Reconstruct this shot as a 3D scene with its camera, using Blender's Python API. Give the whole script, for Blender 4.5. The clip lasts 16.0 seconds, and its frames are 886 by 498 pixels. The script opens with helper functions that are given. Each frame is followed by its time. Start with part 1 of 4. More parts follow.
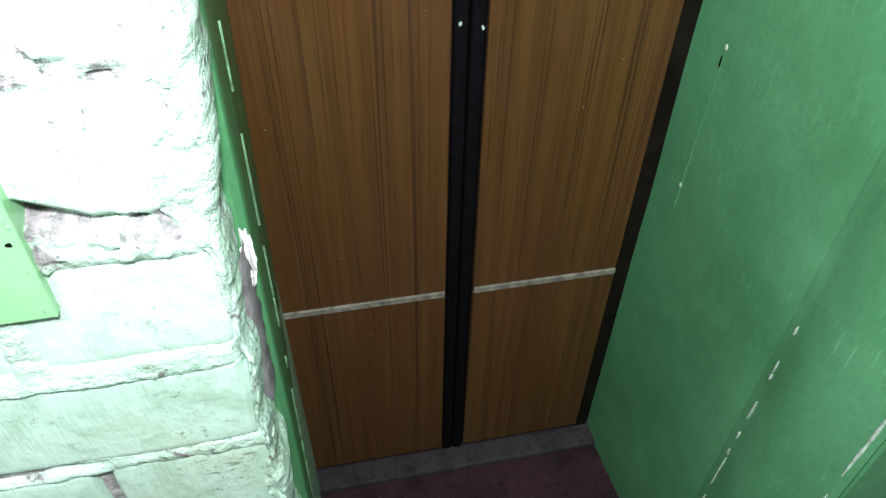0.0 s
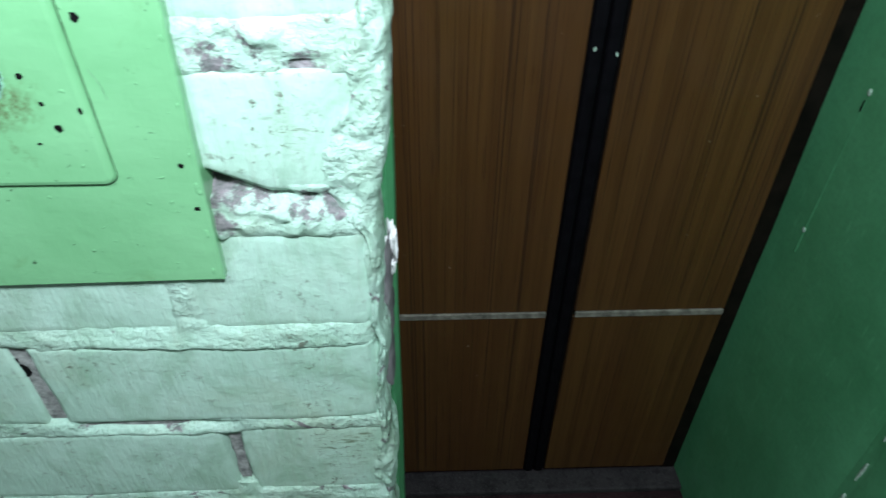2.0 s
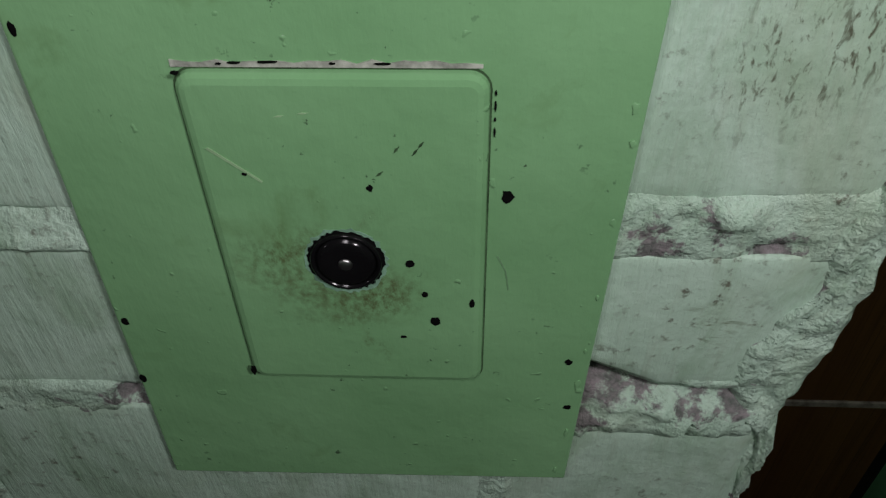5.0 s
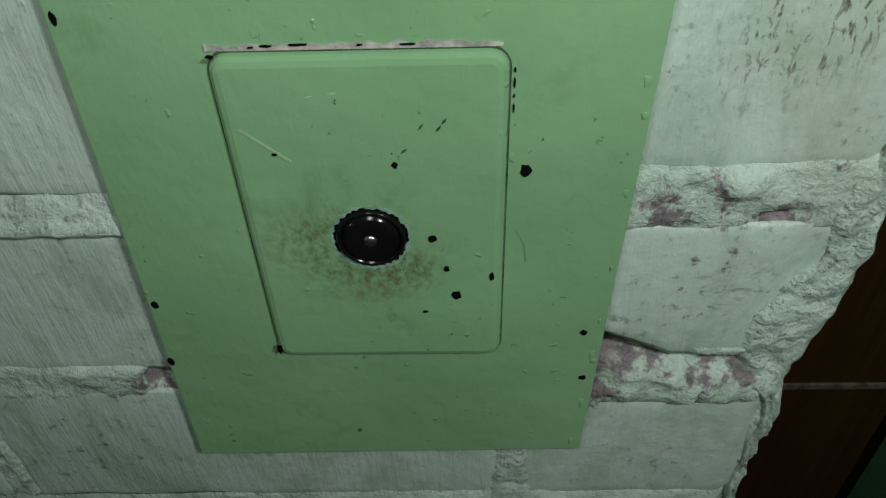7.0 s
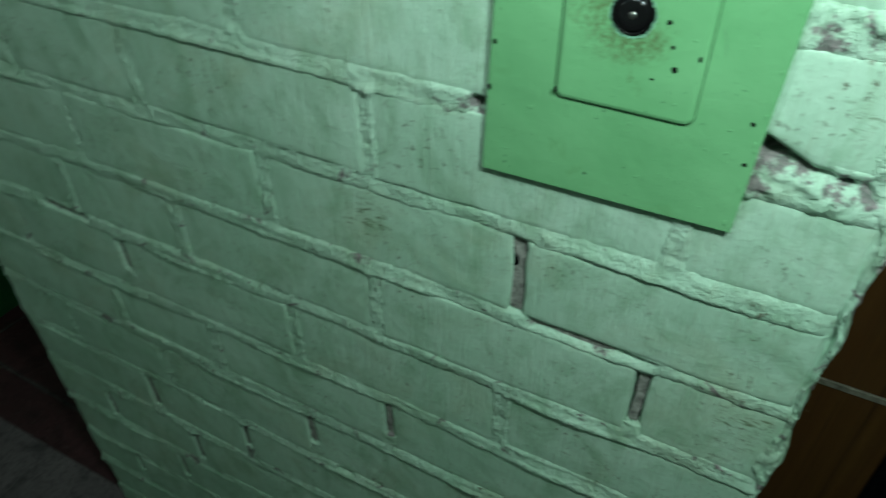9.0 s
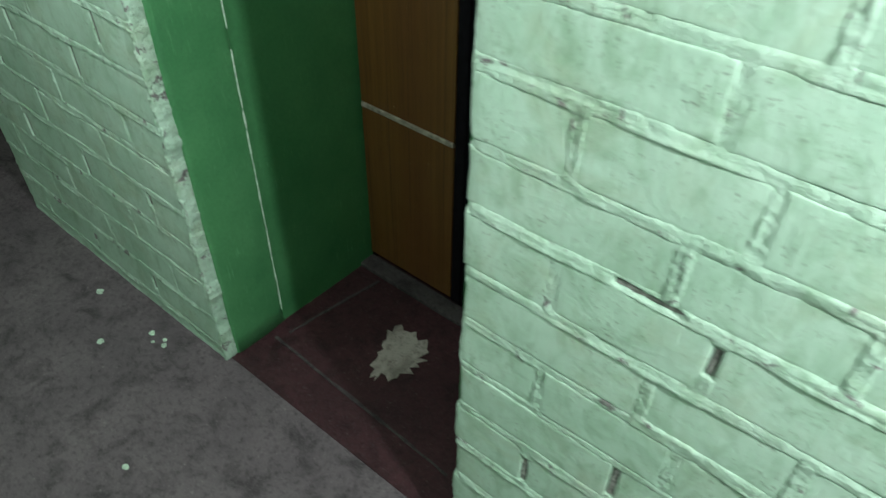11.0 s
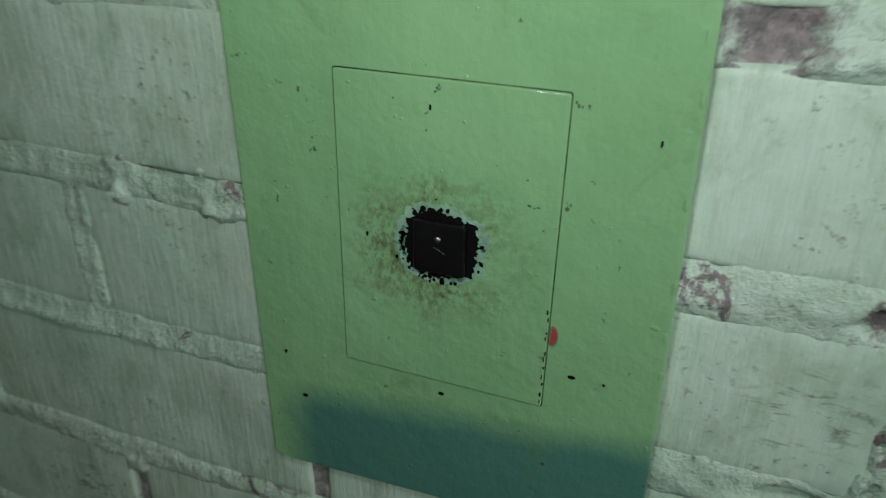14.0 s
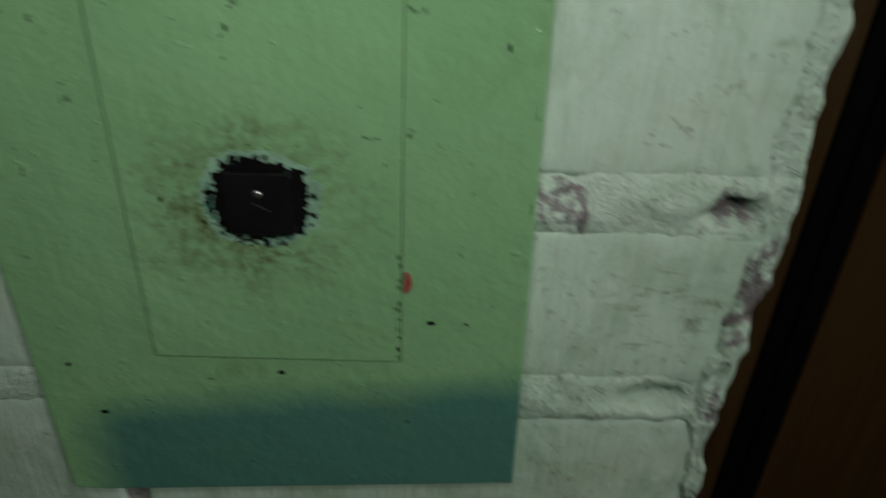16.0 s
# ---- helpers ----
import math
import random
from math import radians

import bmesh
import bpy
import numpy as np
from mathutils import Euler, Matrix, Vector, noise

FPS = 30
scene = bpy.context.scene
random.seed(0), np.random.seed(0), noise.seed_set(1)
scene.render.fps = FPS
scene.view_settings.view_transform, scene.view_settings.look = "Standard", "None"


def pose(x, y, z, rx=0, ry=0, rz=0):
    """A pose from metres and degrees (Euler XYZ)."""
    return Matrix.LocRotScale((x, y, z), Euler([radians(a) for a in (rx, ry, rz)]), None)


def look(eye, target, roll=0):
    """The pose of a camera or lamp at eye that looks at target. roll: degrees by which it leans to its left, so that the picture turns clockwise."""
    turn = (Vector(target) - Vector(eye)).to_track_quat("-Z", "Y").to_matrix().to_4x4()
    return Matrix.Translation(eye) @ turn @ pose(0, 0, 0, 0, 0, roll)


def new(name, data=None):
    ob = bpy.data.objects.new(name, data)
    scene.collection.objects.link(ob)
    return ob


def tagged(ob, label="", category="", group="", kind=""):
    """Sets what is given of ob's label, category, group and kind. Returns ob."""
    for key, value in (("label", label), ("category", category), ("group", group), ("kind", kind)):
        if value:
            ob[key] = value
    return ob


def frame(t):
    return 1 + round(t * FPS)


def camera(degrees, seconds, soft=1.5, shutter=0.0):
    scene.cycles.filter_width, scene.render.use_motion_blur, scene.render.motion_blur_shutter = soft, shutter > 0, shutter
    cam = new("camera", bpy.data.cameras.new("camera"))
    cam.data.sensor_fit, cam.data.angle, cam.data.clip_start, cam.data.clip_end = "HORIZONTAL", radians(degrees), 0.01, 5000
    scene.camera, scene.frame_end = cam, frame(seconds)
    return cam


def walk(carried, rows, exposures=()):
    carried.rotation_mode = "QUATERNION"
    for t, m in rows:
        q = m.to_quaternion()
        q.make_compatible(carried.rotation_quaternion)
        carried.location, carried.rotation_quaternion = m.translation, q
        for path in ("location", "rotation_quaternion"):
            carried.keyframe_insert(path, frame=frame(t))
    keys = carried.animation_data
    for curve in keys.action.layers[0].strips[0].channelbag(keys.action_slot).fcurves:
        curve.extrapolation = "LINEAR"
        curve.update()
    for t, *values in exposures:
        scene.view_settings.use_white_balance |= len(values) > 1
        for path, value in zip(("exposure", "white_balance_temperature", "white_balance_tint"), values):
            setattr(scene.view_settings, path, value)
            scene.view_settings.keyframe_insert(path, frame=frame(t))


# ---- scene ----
cam = camera(63.6, 16.0, soft=1.3, shutter=0.35)
PATH = [
    (0, (0.74, -0.28, 1.387), (1.043, 1.131, 0.002), 1.1),
    (0.5, (0.737, -0.276, 1.383), (1.043, 1.133, -0.003), 1.2),
    (1, (0.742, -0.284, 1.391), (1.032, 1.131, 0.007), 0.9),
    (1.5, (0.733, -0.294, 1.394), (0.931, 1.154, 0.029), 0.5),
    (2, (0.71, -0.3, 1.391), (0.767, 1.183, 0.051), 0.5),
    (2.5, (0.684, -0.305, 1.392), (0.577, 1.208, 0.088), 0.2),
    (3, (0.653, -0.282, 1.392), (0.475, 1.244, 0.111), -0.4),
    (3.5, (0.625, -0.238, 1.391), (0.437, 1.282, 0.105), -1.2),
    (4, (0.597, -0.202, 1.392), (0.446, 1.3, 0.08), -0.7),
    (4.5, (0.572, -0.187, 1.392), (0.453, 1.323, 0.087), -0.9),
    (5, (0.554, -0.186, 1.392), (0.475, 1.336, 0.097), -1.0),
    (5.2, (0.551, -0.185, 1.391), (0.472, 1.329, 0.087), -1.7),
    (7.5, (0.544, -0.216, 1.393), (0.492, 1.319, 0.112), -1.9),
    (8, (0.578, -0.257, 1.397), (0.351, 1.283, 0.142), -2.5),
    (8.5, (0.606, -0.334, 1.401), (0.205, 1.15, 0.121), -0.7),
    (9, (0.604, -0.411, 1.397), (-0.12, 0.936, 0.109), -0.5),
    (9.3, (0.585, -0.442, 1.382), (-0.32, 0.829, 0.131), 0.3),
    (9.5, (0.535, -0.487, 1.396), (-0.416, 0.727, 0.121), 0.6),
    (9.7, (0.488, -0.534, 1.395), (-0.514, 0.64, 0.123), 0.5),
    (11.8, (-0.443, -0.575, 1.411), (-1.349, 0.596, 0.066), 0.6),
    (12, (-0.568, -0.585, 1.423), (-1.551, 0.657, 0.202), -1.7),
    (12.5, (-0.773, -0.577, 1.438), (-1.796, 0.843, 0.47), 2.6),
    (13, (-0.965, -0.457, 1.442), (-2.008, 1.069, 0.679), 2.2),
    (13.5, (-1.109, -0.351, 1.448), (-2.088, 1.226, 0.705), 1.9),
    (14, (-1.223, -0.272, 1.427), (-1.856, 1.396, 0.525), 1.2),
    (14.5, (-1.272, -0.236, 1.418), (-1.689, 1.481, 0.481), 1.4),
    (15, (-1.286, -0.236, 1.419), (-1.657, 1.492, 0.484), 1.5),
    (15.5, (-1.288, -0.247, 1.42), (-1.592, 1.505, 0.505), 2.1),
    (16, (-1.264, -0.241, 1.406), (-1.213, 1.477, 0.385), 2.6),
]
EXPOSURES = [
    (0.0, 2.22, 6600, 14), (0.5, 1.65, 6600, 14), (1.0, 1.53, 6500, 14), (1.5, 1.39, 6350, 12), (2.0, 1.19, 6000, 5), (2.5, 0.59, 5720, -4),
    (3.0, 0.28, 5870, -4), (3.5, -0.06, 6020, 6), (4.0, -0.27, 6400, 16), (4.5, -0.78, 7000, 19), (5.0, -0.98, 7200, 19), (7.5, -0.73, 7000, 22),
    (8.0, -0.48, 6800, 23), (8.5, 0.3, 6350, 13), (9.0, 0.39, 6550, -21), (9.5, 0.36, 6900, -21), (11.8, 3.83, 6700, 10), (12.0, 3.85, 6500, 4),
    (12.5, 2.76, 5900, -8), (13.0, 2.01, 5750, -7), (13.5, 1.34, 6300, 10), (14.0, 1.12, 7100, 17), (14.5, 0.78, 7400, 17), (15.5, 0.65, 7300, 20),
    (16.0, 0.65, 7500, 17),
]
walk(cam, [(t, look(eye, target, roll)) for t, eye, target, roll in PATH], EXPOSURES)

# ---- light: a dark landing; fixed lights back from and close to each call panel stand in for one moving hand torch ----
world = bpy.data.worlds.new("world")
scene.world = world
world.use_nodes = True
world.node_tree.nodes["Background"].inputs[0].default_value = (0.75, 0.85, 0.9, 1)
world.node_tree.nodes["Background"].inputs[1].default_value = 0.03


def torch(x, y, z, watts):
    ob = new("torch_stand_in", bpy.data.lights.new("torch_stand_in", "POINT"))
    ob.data.energy, ob.data.shadow_soft_size, ob.data.color = watts, 0.03, (0.86, 0.905, 1.0)
    ob.location = (x, y, z)
    return ob


torch(0.766, -0.348, 1.587, 12.009)
torch(-0.886, -0.573, 1.617, 3.263)
# near pair, added to brighten each panel; all four stay lit throughout
torch(0.500, -0.205, 1.437, 1.352)
torch(-1.288, -0.217, 1.472, 0.696)


# ---- materials ----
class Nodes:
    """A node material in the making, in world-size coordinates."""

    def __init__(self, name, roughness=0.5, metallic=0.0, specular=0.5):
        self.mat = bpy.data.materials.new(name)
        self.mat.use_nodes = True
        self.tree = self.mat.node_tree
        self.bsdf = self.tree.nodes["Principled BSDF"]
        self.bsdf.inputs["Roughness"].default_value = roughness
        self.bsdf.inputs["Metallic"].default_value = metallic
        self.bsdf.inputs["Specular IOR Level"].default_value = specular
        self.where = self.tree.nodes.new("ShaderNodeNewGeometry").outputs["Position"]

    def link(self, a, b):
        self.tree.links.new(a, b)

    def moved(self, scale=(1, 1, 1), offset=(0, 0, 0)):
        n = self.tree.nodes.new("ShaderNodeMapping")
        n.inputs["Scale"].default_value = scale
        n.inputs["Location"].default_value = offset
        self.link(self.where, n.inputs["Vector"])
        return n.outputs[0]

    def noise(self, scale, detail=4.0, rough=0.55, vector=None, distort=0.0):
        n = self.tree.nodes.new("ShaderNodeTexNoise")
        n.inputs["Scale"].default_value, n.inputs["Detail"].default_value = scale, detail
        n.inputs["Roughness"].default_value, n.inputs["Distortion"].default_value = rough, distort
        self.link(vector or self.where, n.inputs["Vector"])
        return n.outputs["Fac"]

    def ramp(self, value, lo, hi, a=0.0, b=1.0):
        n = self.tree.nodes.new("ShaderNodeMapRange")
        n.inputs["From Min"].default_value, n.inputs["From Max"].default_value = lo, hi
        n.inputs["To Min"].default_value, n.inputs["To Max"].default_value = a, b
        self.link(value, n.inputs["Value"])
        return n.outputs["Result"]

    def math(self, how, a, b):
        n = self.tree.nodes.new("ShaderNodeMath")
        n.operation = how
        for k, v in enumerate((a, b)):
            if isinstance(v, (int, float)):
                n.inputs[k].default_value = v
            else:
                self.link(v, n.inputs[k])
        return n.outputs[0]

    def mix(self, fac, a, b):
        n = self.tree.nodes.new("ShaderNodeMix")
        n.data_type = "RGBA"
        for sock, v in ((n.inputs[0], fac), (n.inputs[6], a), (n.inputs[7], b)):
            if isinstance(v, tuple):
                sock.default_value = (*v, 1)
            elif isinstance(v, (int, float)):
                sock.default_value = v
            else:
                self.link(v, sock)
        return n.outputs[2]

    def near(self, centre, scale=(1, 1, 1)):
        """The distance from a point of the place."""
        n = self.tree.nodes.new("ShaderNodeVectorMath")
        n.operation = "SUBTRACT"
        self.link(self.where, n.inputs[0])
        n.inputs[1].default_value = centre
        m = self.tree.nodes.new("ShaderNodeVectorMath")
        m.operation = "MULTIPLY"
        self.link(n.outputs[0], m.inputs[0])
        m.inputs[1].default_value = scale
        d = self.tree.nodes.new("ShaderNodeVectorMath")
        d.operation = "LENGTH"
        self.link(m.outputs[0], d.inputs[0])
        return d.outputs["Value"]

    def bump(self, *layers):
        last = None
        for height, strength, distance in layers:
            n = self.tree.nodes.new("ShaderNodeBump")
            n.inputs["Strength"].default_value, n.inputs["Distance"].default_value = strength, distance
            self.link(height, n.inputs["Height"])
            if last:
                self.link(last, n.inputs["Normal"])
            last = n.outputs[0]
        self.link(last, self.bsdf.inputs["Normal"])
        return self

    def colour(self, c):
        self.link(c, self.bsdf.inputs["Base Color"])
        return self

    def gloss(self, value):
        self.link(value, self.bsdf.inputs["Roughness"])
        return self


def mint_paint(name, bare, relief, crumb, broken=(), stains=()):
    """Thick pale-green oil paint over masonry. bare: how much of the masonry shows through it."""
    n = Nodes(name, 0.42, specular=0.4)
    c = n.mix(n.ramp(n.noise(4.5, 5, 0.6), 0.32, 0.68), (0.385, 0.575, 0.44), (0.52, 0.70, 0.575))
    c = n.mix(n.ramp(n.noise(38, 5, 0.65), 0.42, 0.72, 0, 0.30), c, (0.31, 0.50, 0.36))
    c = n.mix(n.ramp(n.noise(9, 6, 0.65, distort=0.7), 0.50, 0.74, 0, 0.50), c, (0.30, 0.37, 0.22))
    c = n.mix(n.ramp(n.noise(21, 7, 0.7, n.moved((1, 1, 0.6), (3, 1, 7)), 0.9), 0.48, 0.68, 0, 0.6), c, (0.215, 0.365, 0.225))
    strokes = n.noise(1, 5, 0.65, n.moved((240, 240, 26)))
    c = n.mix(n.ramp(strokes, 0.52, 0.78, 0, 0.34), c, (0.29, 0.34, 0.25))
    grime = n.math("MULTIPLY", n.ramp(n.noise(150, 5, 0.7), 0.57, 0.66), n.ramp(n.noise(13, 4, 0.6), 0.46, 0.62))
    c = n.mix(n.math("MULTIPLY", grime, 0.8), c, (0.085, 0.07, 0.045))
    smear = n.math("MULTIPLY", n.ramp(n.noise(1, 4, 0.6, n.moved((34, 34, 90), (5, 1, 2)), 0.5), 0.66, 0.70), n.ramp(n.noise(5, 2), 0.5, 0.6))
    c = n.mix(n.math("MULTIPLY", smear, 0.3), c, (0.12, 0.11, 0.08))
    for x, z, r, long in stains:
        reach = n.ramp(n.math("ADD", n.near((x, 0, z), (1, 0, 1)), n.math("MULTIPLY", n.math("SUBTRACT", n.noise(40, 4, 0.7), 0.5), r)), r * 0.3, r, 1.0, 0.0)
        marks = n.ramp(n.noise(1, 4, 0.65, n.moved((70, 70, 210) if long else (420, 420, 170)), 0.6), 0.54, 0.66)
        c = n.mix(n.math("MULTIPLY", n.math("MULTIPLY", reach, marks), 0.8), c, (0.085, 0.10, 0.035) if long else (0.07, 0.065, 0.035))
    patch = n.ramp(n.noise(26, 8, 0.72, distort=0.6), 0.66 - bare, 0.70 - bare)
    for x, z, r in broken:
        gone = n.ramp(n.math("ADD", n.near((x, 0, z), (1, 0, 1)), n.math("MULTIPLY", n.math("SUBTRACT", n.noise(130, 5, 0.7), 0.5), 0.05)), r * 0.45, r, 1.0, 0.0)
        patch = n.math("MAXIMUM", patch, gone)
    tone = n.mix(n.ramp(n.noise(160, 5, 0.7), 0.35, 0.65), (0.045, 0.034, 0.038), (0.25, 0.19, 0.215))
    c = n.mix(n.math("MULTIPLY", patch, 0.85), c, tone)
    n.colour(c)
    n.gloss(n.ramp(patch, 0, 1, 0.40, 0.85))
    return n.bump((n.noise(13, 4, 0.55, distort=0.6), relief, 0.009), (n.noise(38, 6, 0.6), relief, 0.004), (n.noise(150, 5, 0.65), relief * crumb, 0.0022), (strokes, 0.7, 0.0016), (n.noise(420, 3), 0.3, 0.0006)).mat


BRICK_PAINT = mint_paint("mint_painted_brick", -0.07, 0.28, 0.5, (), ((0.655, 0.925, 0.040, True), (0.664, 1.31, 0.022, False), (0.640, 1.30, 0.030, False), (0.642, 1.195, 0.018, True), (-1.165, 1.235, 0.030, True), (-1.60, 1.02, 0.05, True), (0.30, 1.01, 0.04, True)))
MORTAR_PAINT = mint_paint("mint_painted_mortar", 0.075, 0.65, 1.7,
                          ((0.605, 1.163, 0.017), (0.600, 1.145, 0.010), (0.626, 1.162, 0.010), (0.648, 1.155, 0.008), (0.664, 1.154, 0.011), (0.616, 1.238, 0.008), (0.657, 1.234, 0.009), (0.447, 1.005, 0.014), (0.53, 0.956, 0.010), (0.566, 0.912, 0.010), (0.408, 1.147, 0.009), (0.345, 1.246, 0.010), (-1.209, 1.387, 0.024), (-1.147, 1.283, 0.010), (-1.40, 1.11, 0.010), (-1.267, 1.045, 0.011), (-1.43, 1.296, 0.009), (-1.218, 1.287, 0.008)))

CRUST_PAINT = mint_paint("mint_painted_roughcast", 0.095, 0.75, 2.4)


def enamel(name, dark, light, scuff=0.3, rough=0.28, tiny=1.0):
    """Brushed gloss enamel with scuffs, drips and dust nibs."""
    n = Nodes(name, rough, specular=0.5)
    c = n.mix(n.ramp(n.noise(5, 5, 0.6), 0.3, 0.7), dark, light)
    c = n.mix(n.ramp(n.noise(120, 5, 0.75), 0.42, 0.66, 0, 0.28), c, tuple(v * 0.62 for v in dark))
    rub = n.math("MULTIPLY", n.ramp(n.noise(1, 6, 0.7, n.moved((160, 160, 18))), 0.58, 0.72), n.ramp(n.noise(7, 3), 0.4, 0.65))
    c = n.mix(n.math("MULTIPLY", rub, scuff), c, tuple(min(1, v * 1.7 + 0.08) for v in light))
    dirt = n.math("MULTIPLY", n.ramp(n.noise(150, 4, 0.7), 0.62, 0.7), n.ramp(n.noise(9, 3), 0.5, 0.65))
    c = n.mix(n.math("MULTIPLY", dirt, 0.5), c, (0.05, 0.05, 0.03))
    n.colour(c)
    n.gloss(n.ramp(n.noise(22, 4), 0.3, 0.7, rough - 0.06, rough + 0.16))
    return n.bump((n.noise(26, 4), 0.22 * tiny, 0.003), (n.noise(1, 4, 0.6, n.moved((260, 260, 30))), 0.18 * tiny, 0.001), (n.noise(330, 2), 0.15 * tiny, 0.0005)).mat


REVEAL_GREEN = enamel("dark_green_enamel", (0.045, 0.180, 0.070), (0.080, 0.255, 0.105), 0.55, 0.34)
WALL_GREEN = enamel("wall_green_enamel", (0.070, 0.262, 0.108), (0.120, 0.385, 0.178), 0.4, 0.38)


def plate_paint(name, centre, spread, strength, teal=False, peel=0.2, smudges=()):
    """Leaf-green enamel on sheet steel, with the grime of fingers round the button."""
    n = Nodes(name, 0.25, specular=0.5)
    c = n.mix(n.ramp(n.noise(14, 4), 0.3, 0.7), (0.165, 0.38, 0.175), (0.205, 0.44, 0.215))
    if teal:
        # older teal paint left bare at the foot, its upper edge sloping and brushed out
        sep = n.tree.nodes.new("ShaderNodeSeparateXYZ")
        n.link(n.where, sep.inputs[0])
        edge = n.math("ADD", n.math("MULTIPLY", n.math("ADD", sep.outputs[0], 1.31), 0.115), 1.194)
        edge = n.math("ADD", edge, n.math("MULTIPLY", n.math("SUBTRACT", n.noise(45, 4, 0.6), 0.5), 0.012))
        below = n.ramp(n.math("SUBTRACT", edge, sep.outputs[2]), -0.006, 0.013)
        inside = n.ramp(n.math("ADD", sep.outputs[0], n.math("MULTIPLY", n.noise(60, 3), 0.01)), -1.418, -1.392)
        c = n.mix(n.math("MULTIPLY", below, inside), c, (0.055, 0.19, 0.145))
    far = n.near(centre, (1, 0, 1.15))
    wobble = n.math("MULTIPLY", n.math("SUBTRACT", n.noise(55, 5, 0.7), 0.5), 0.035)
    ring = n.ramp(n.math("ADD", far, wobble), 0.012, spread, 1.0, 0.0)
    spots = n.math("MULTIPLY", n.ramp(n.noise(330, 5, 0.7), 0.40, 0.62), n.ramp(n.noise(42, 4, 0.6), 0.36, 0.62))
    dirt = n.math("MULTIPLY", n.math("MULTIPLY", ring, spots), strength)
    c = n.mix(dirt, c, (0.07, 0.06, 0.02))
    for x, z, r in smudges:
        reach = n.ramp(n.math("ADD", n.near((x, 0, z), (1, 0, 1)), wobble), r * 0.2, r, 1.0, 0.0)
        weave = n.ramp(n.noise(1, 4, 0.7, n.moved((420, 420, 260))), 0.42, 0.66)
        c = n.mix(n.math("MULTIPLY", n.math("MULTIPLY", reach, weave), 0.7), c, (0.078, 0.074, 0.024))
    c = n.mix(n.math("MULTIPLY", n.ramp(n.noise(24, 5, 0.65, distort=0.8), 0.60, 0.74), 0.35), c, (0.10, 0.19, 0.06))
    speck = n.math("MULTIPLY", n.ramp(n.noise(210, 4, 0.65), 0.66, 0.70), n.ramp(n.noise(30, 3), 0.5, 0.6))
    c = n.mix(n.math("MULTIPLY", speck, 0.8), c, (0.03, 0.05, 0.03))
    n.colour(c)
    n.gloss(n.math("ADD", n.ramp(n.noise(40, 4), 0.3, 0.7, 0.12, 0.24), n.math("MULTIPLY", dirt, 0.4)))
    return n.bump((n.noise(28, 4, 0.55), 0.25, 0.004), (n.noise(110, 5, 0.6), peel, 0.0016), (n.noise(1, 4, 0.6, n.moved((300, 300, 60))), 0.2, 0.0009), (n.ramp(n.noise(190, 1), 0.745, 0.80), 0.4, 0.0010)).mat


PLATE_A = plate_paint("leaf_green_enamel_round", (0.507, 0, 1.2325), 0.036, 0.6, False, 0.2, ((0.490, 1.2375, 0.016), (0.501, 1.2435, 0.013), (0.515, 1.2165, 0.018), (0.528, 1.2225, 0.014), (0.518, 1.1975, 0.006)))
PLATE_B = plate_paint("leaf_green_enamel_square", (-1.327, 0, 1.281), 0.058, 0.85, True, 0.45, ((-1.350, 1.290, 0.024), (-1.338, 1.262, 0.022), (-1.352, 1.270, 0.02), (-1.330, 1.308, 0.014)))


def plain(name, colour, rough, metal=0.0, grain=0.12, scale=40, relief=0.15):
    n = Nodes(name, rough, metal)
    dark = tuple(v * (1 - grain * 2) for v in colour)
    n.colour(n.mix(n.ramp(n.noise(scale, 5, 0.6), 0.3, 0.7), dark, tuple(min(1, v * (1 + grain)) for v in colour)))
    return n.bump((n.noise(scale * 3, 4), relief, 0.001)).mat


TEAL = enamel("teal_enamel", (0.045, 0.17, 0.13), (0.06, 0.21, 0.155), 0.15, 0.3, 0.6)
WORN_TEAL = plain("worn_pale_teal", (0.21, 0.41, 0.28), 0.4, 0, 0.2, 150, 0.5)
PALE_BEAD = plain("pale_mint_old_paint", (0.50, 0.66, 0.52), 0.6, 0, 0.25, 90, 0.6)
BLACK_PLASTIC = plain("black_bakelite", (0.006, 0.006, 0.0065), 0.14, 0, 0.1, 60, 0.03)
CHIP_HOLE_BLACK = plain("chip_and_hole_black", (0.004, 0.004, 0.004), 0.8, 0, 0.2, 200, 0.4)
RED_PAINT = plain("red_paint", (0.30, 0.06, 0.05), 0.45)
BLUE_INK = plain("dark_blue_paint", (0.02, 0.035, 0.12), 0.5)
STEEL = plain("dull_steel", (0.55, 0.55, 0.54), 0.3, 1.0)
STRIP = plain("dull_aluminium", (0.36, 0.33, 0.27), 0.5, 0.3, 0.3, 60, 0.2)
RUBBER = plain("black_rubber", (0.005, 0.0045, 0.006), 0.7, 0, 0.25, 50, 0.3)
JAMB = plain("black_brown_frame", (0.012, 0.008, 0.006), 0.5, 0, 0.3, 30, 0.3)
PLASTER = plain("grey_bare_plaster", (0.17, 0.165, 0.16), 0.9, 0, 0.3, 45, 0.9)
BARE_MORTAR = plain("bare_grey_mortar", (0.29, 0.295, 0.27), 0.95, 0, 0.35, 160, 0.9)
PAPER = plain("white_paper", (0.78, 0.78, 0.75), 0.8, 0, 0.06, 80, 0.3)
GAP_SCRATCH_GREEN = plain("gap_shade_and_scratch_green", (0.060, 0.125, 0.058), 0.7, 0, 0.4, 60, 0.2)
CRACK = plain("pale_pinkish_old_paint", (0.44, 0.47, 0.40), 0.5, 0, 0.25, 200, 0.5)
SCRATCH_DARK = plain("scuffed_mid_green", (0.16, 0.33, 0.17), 0.5, 0, 0.3, 90, 0.5)
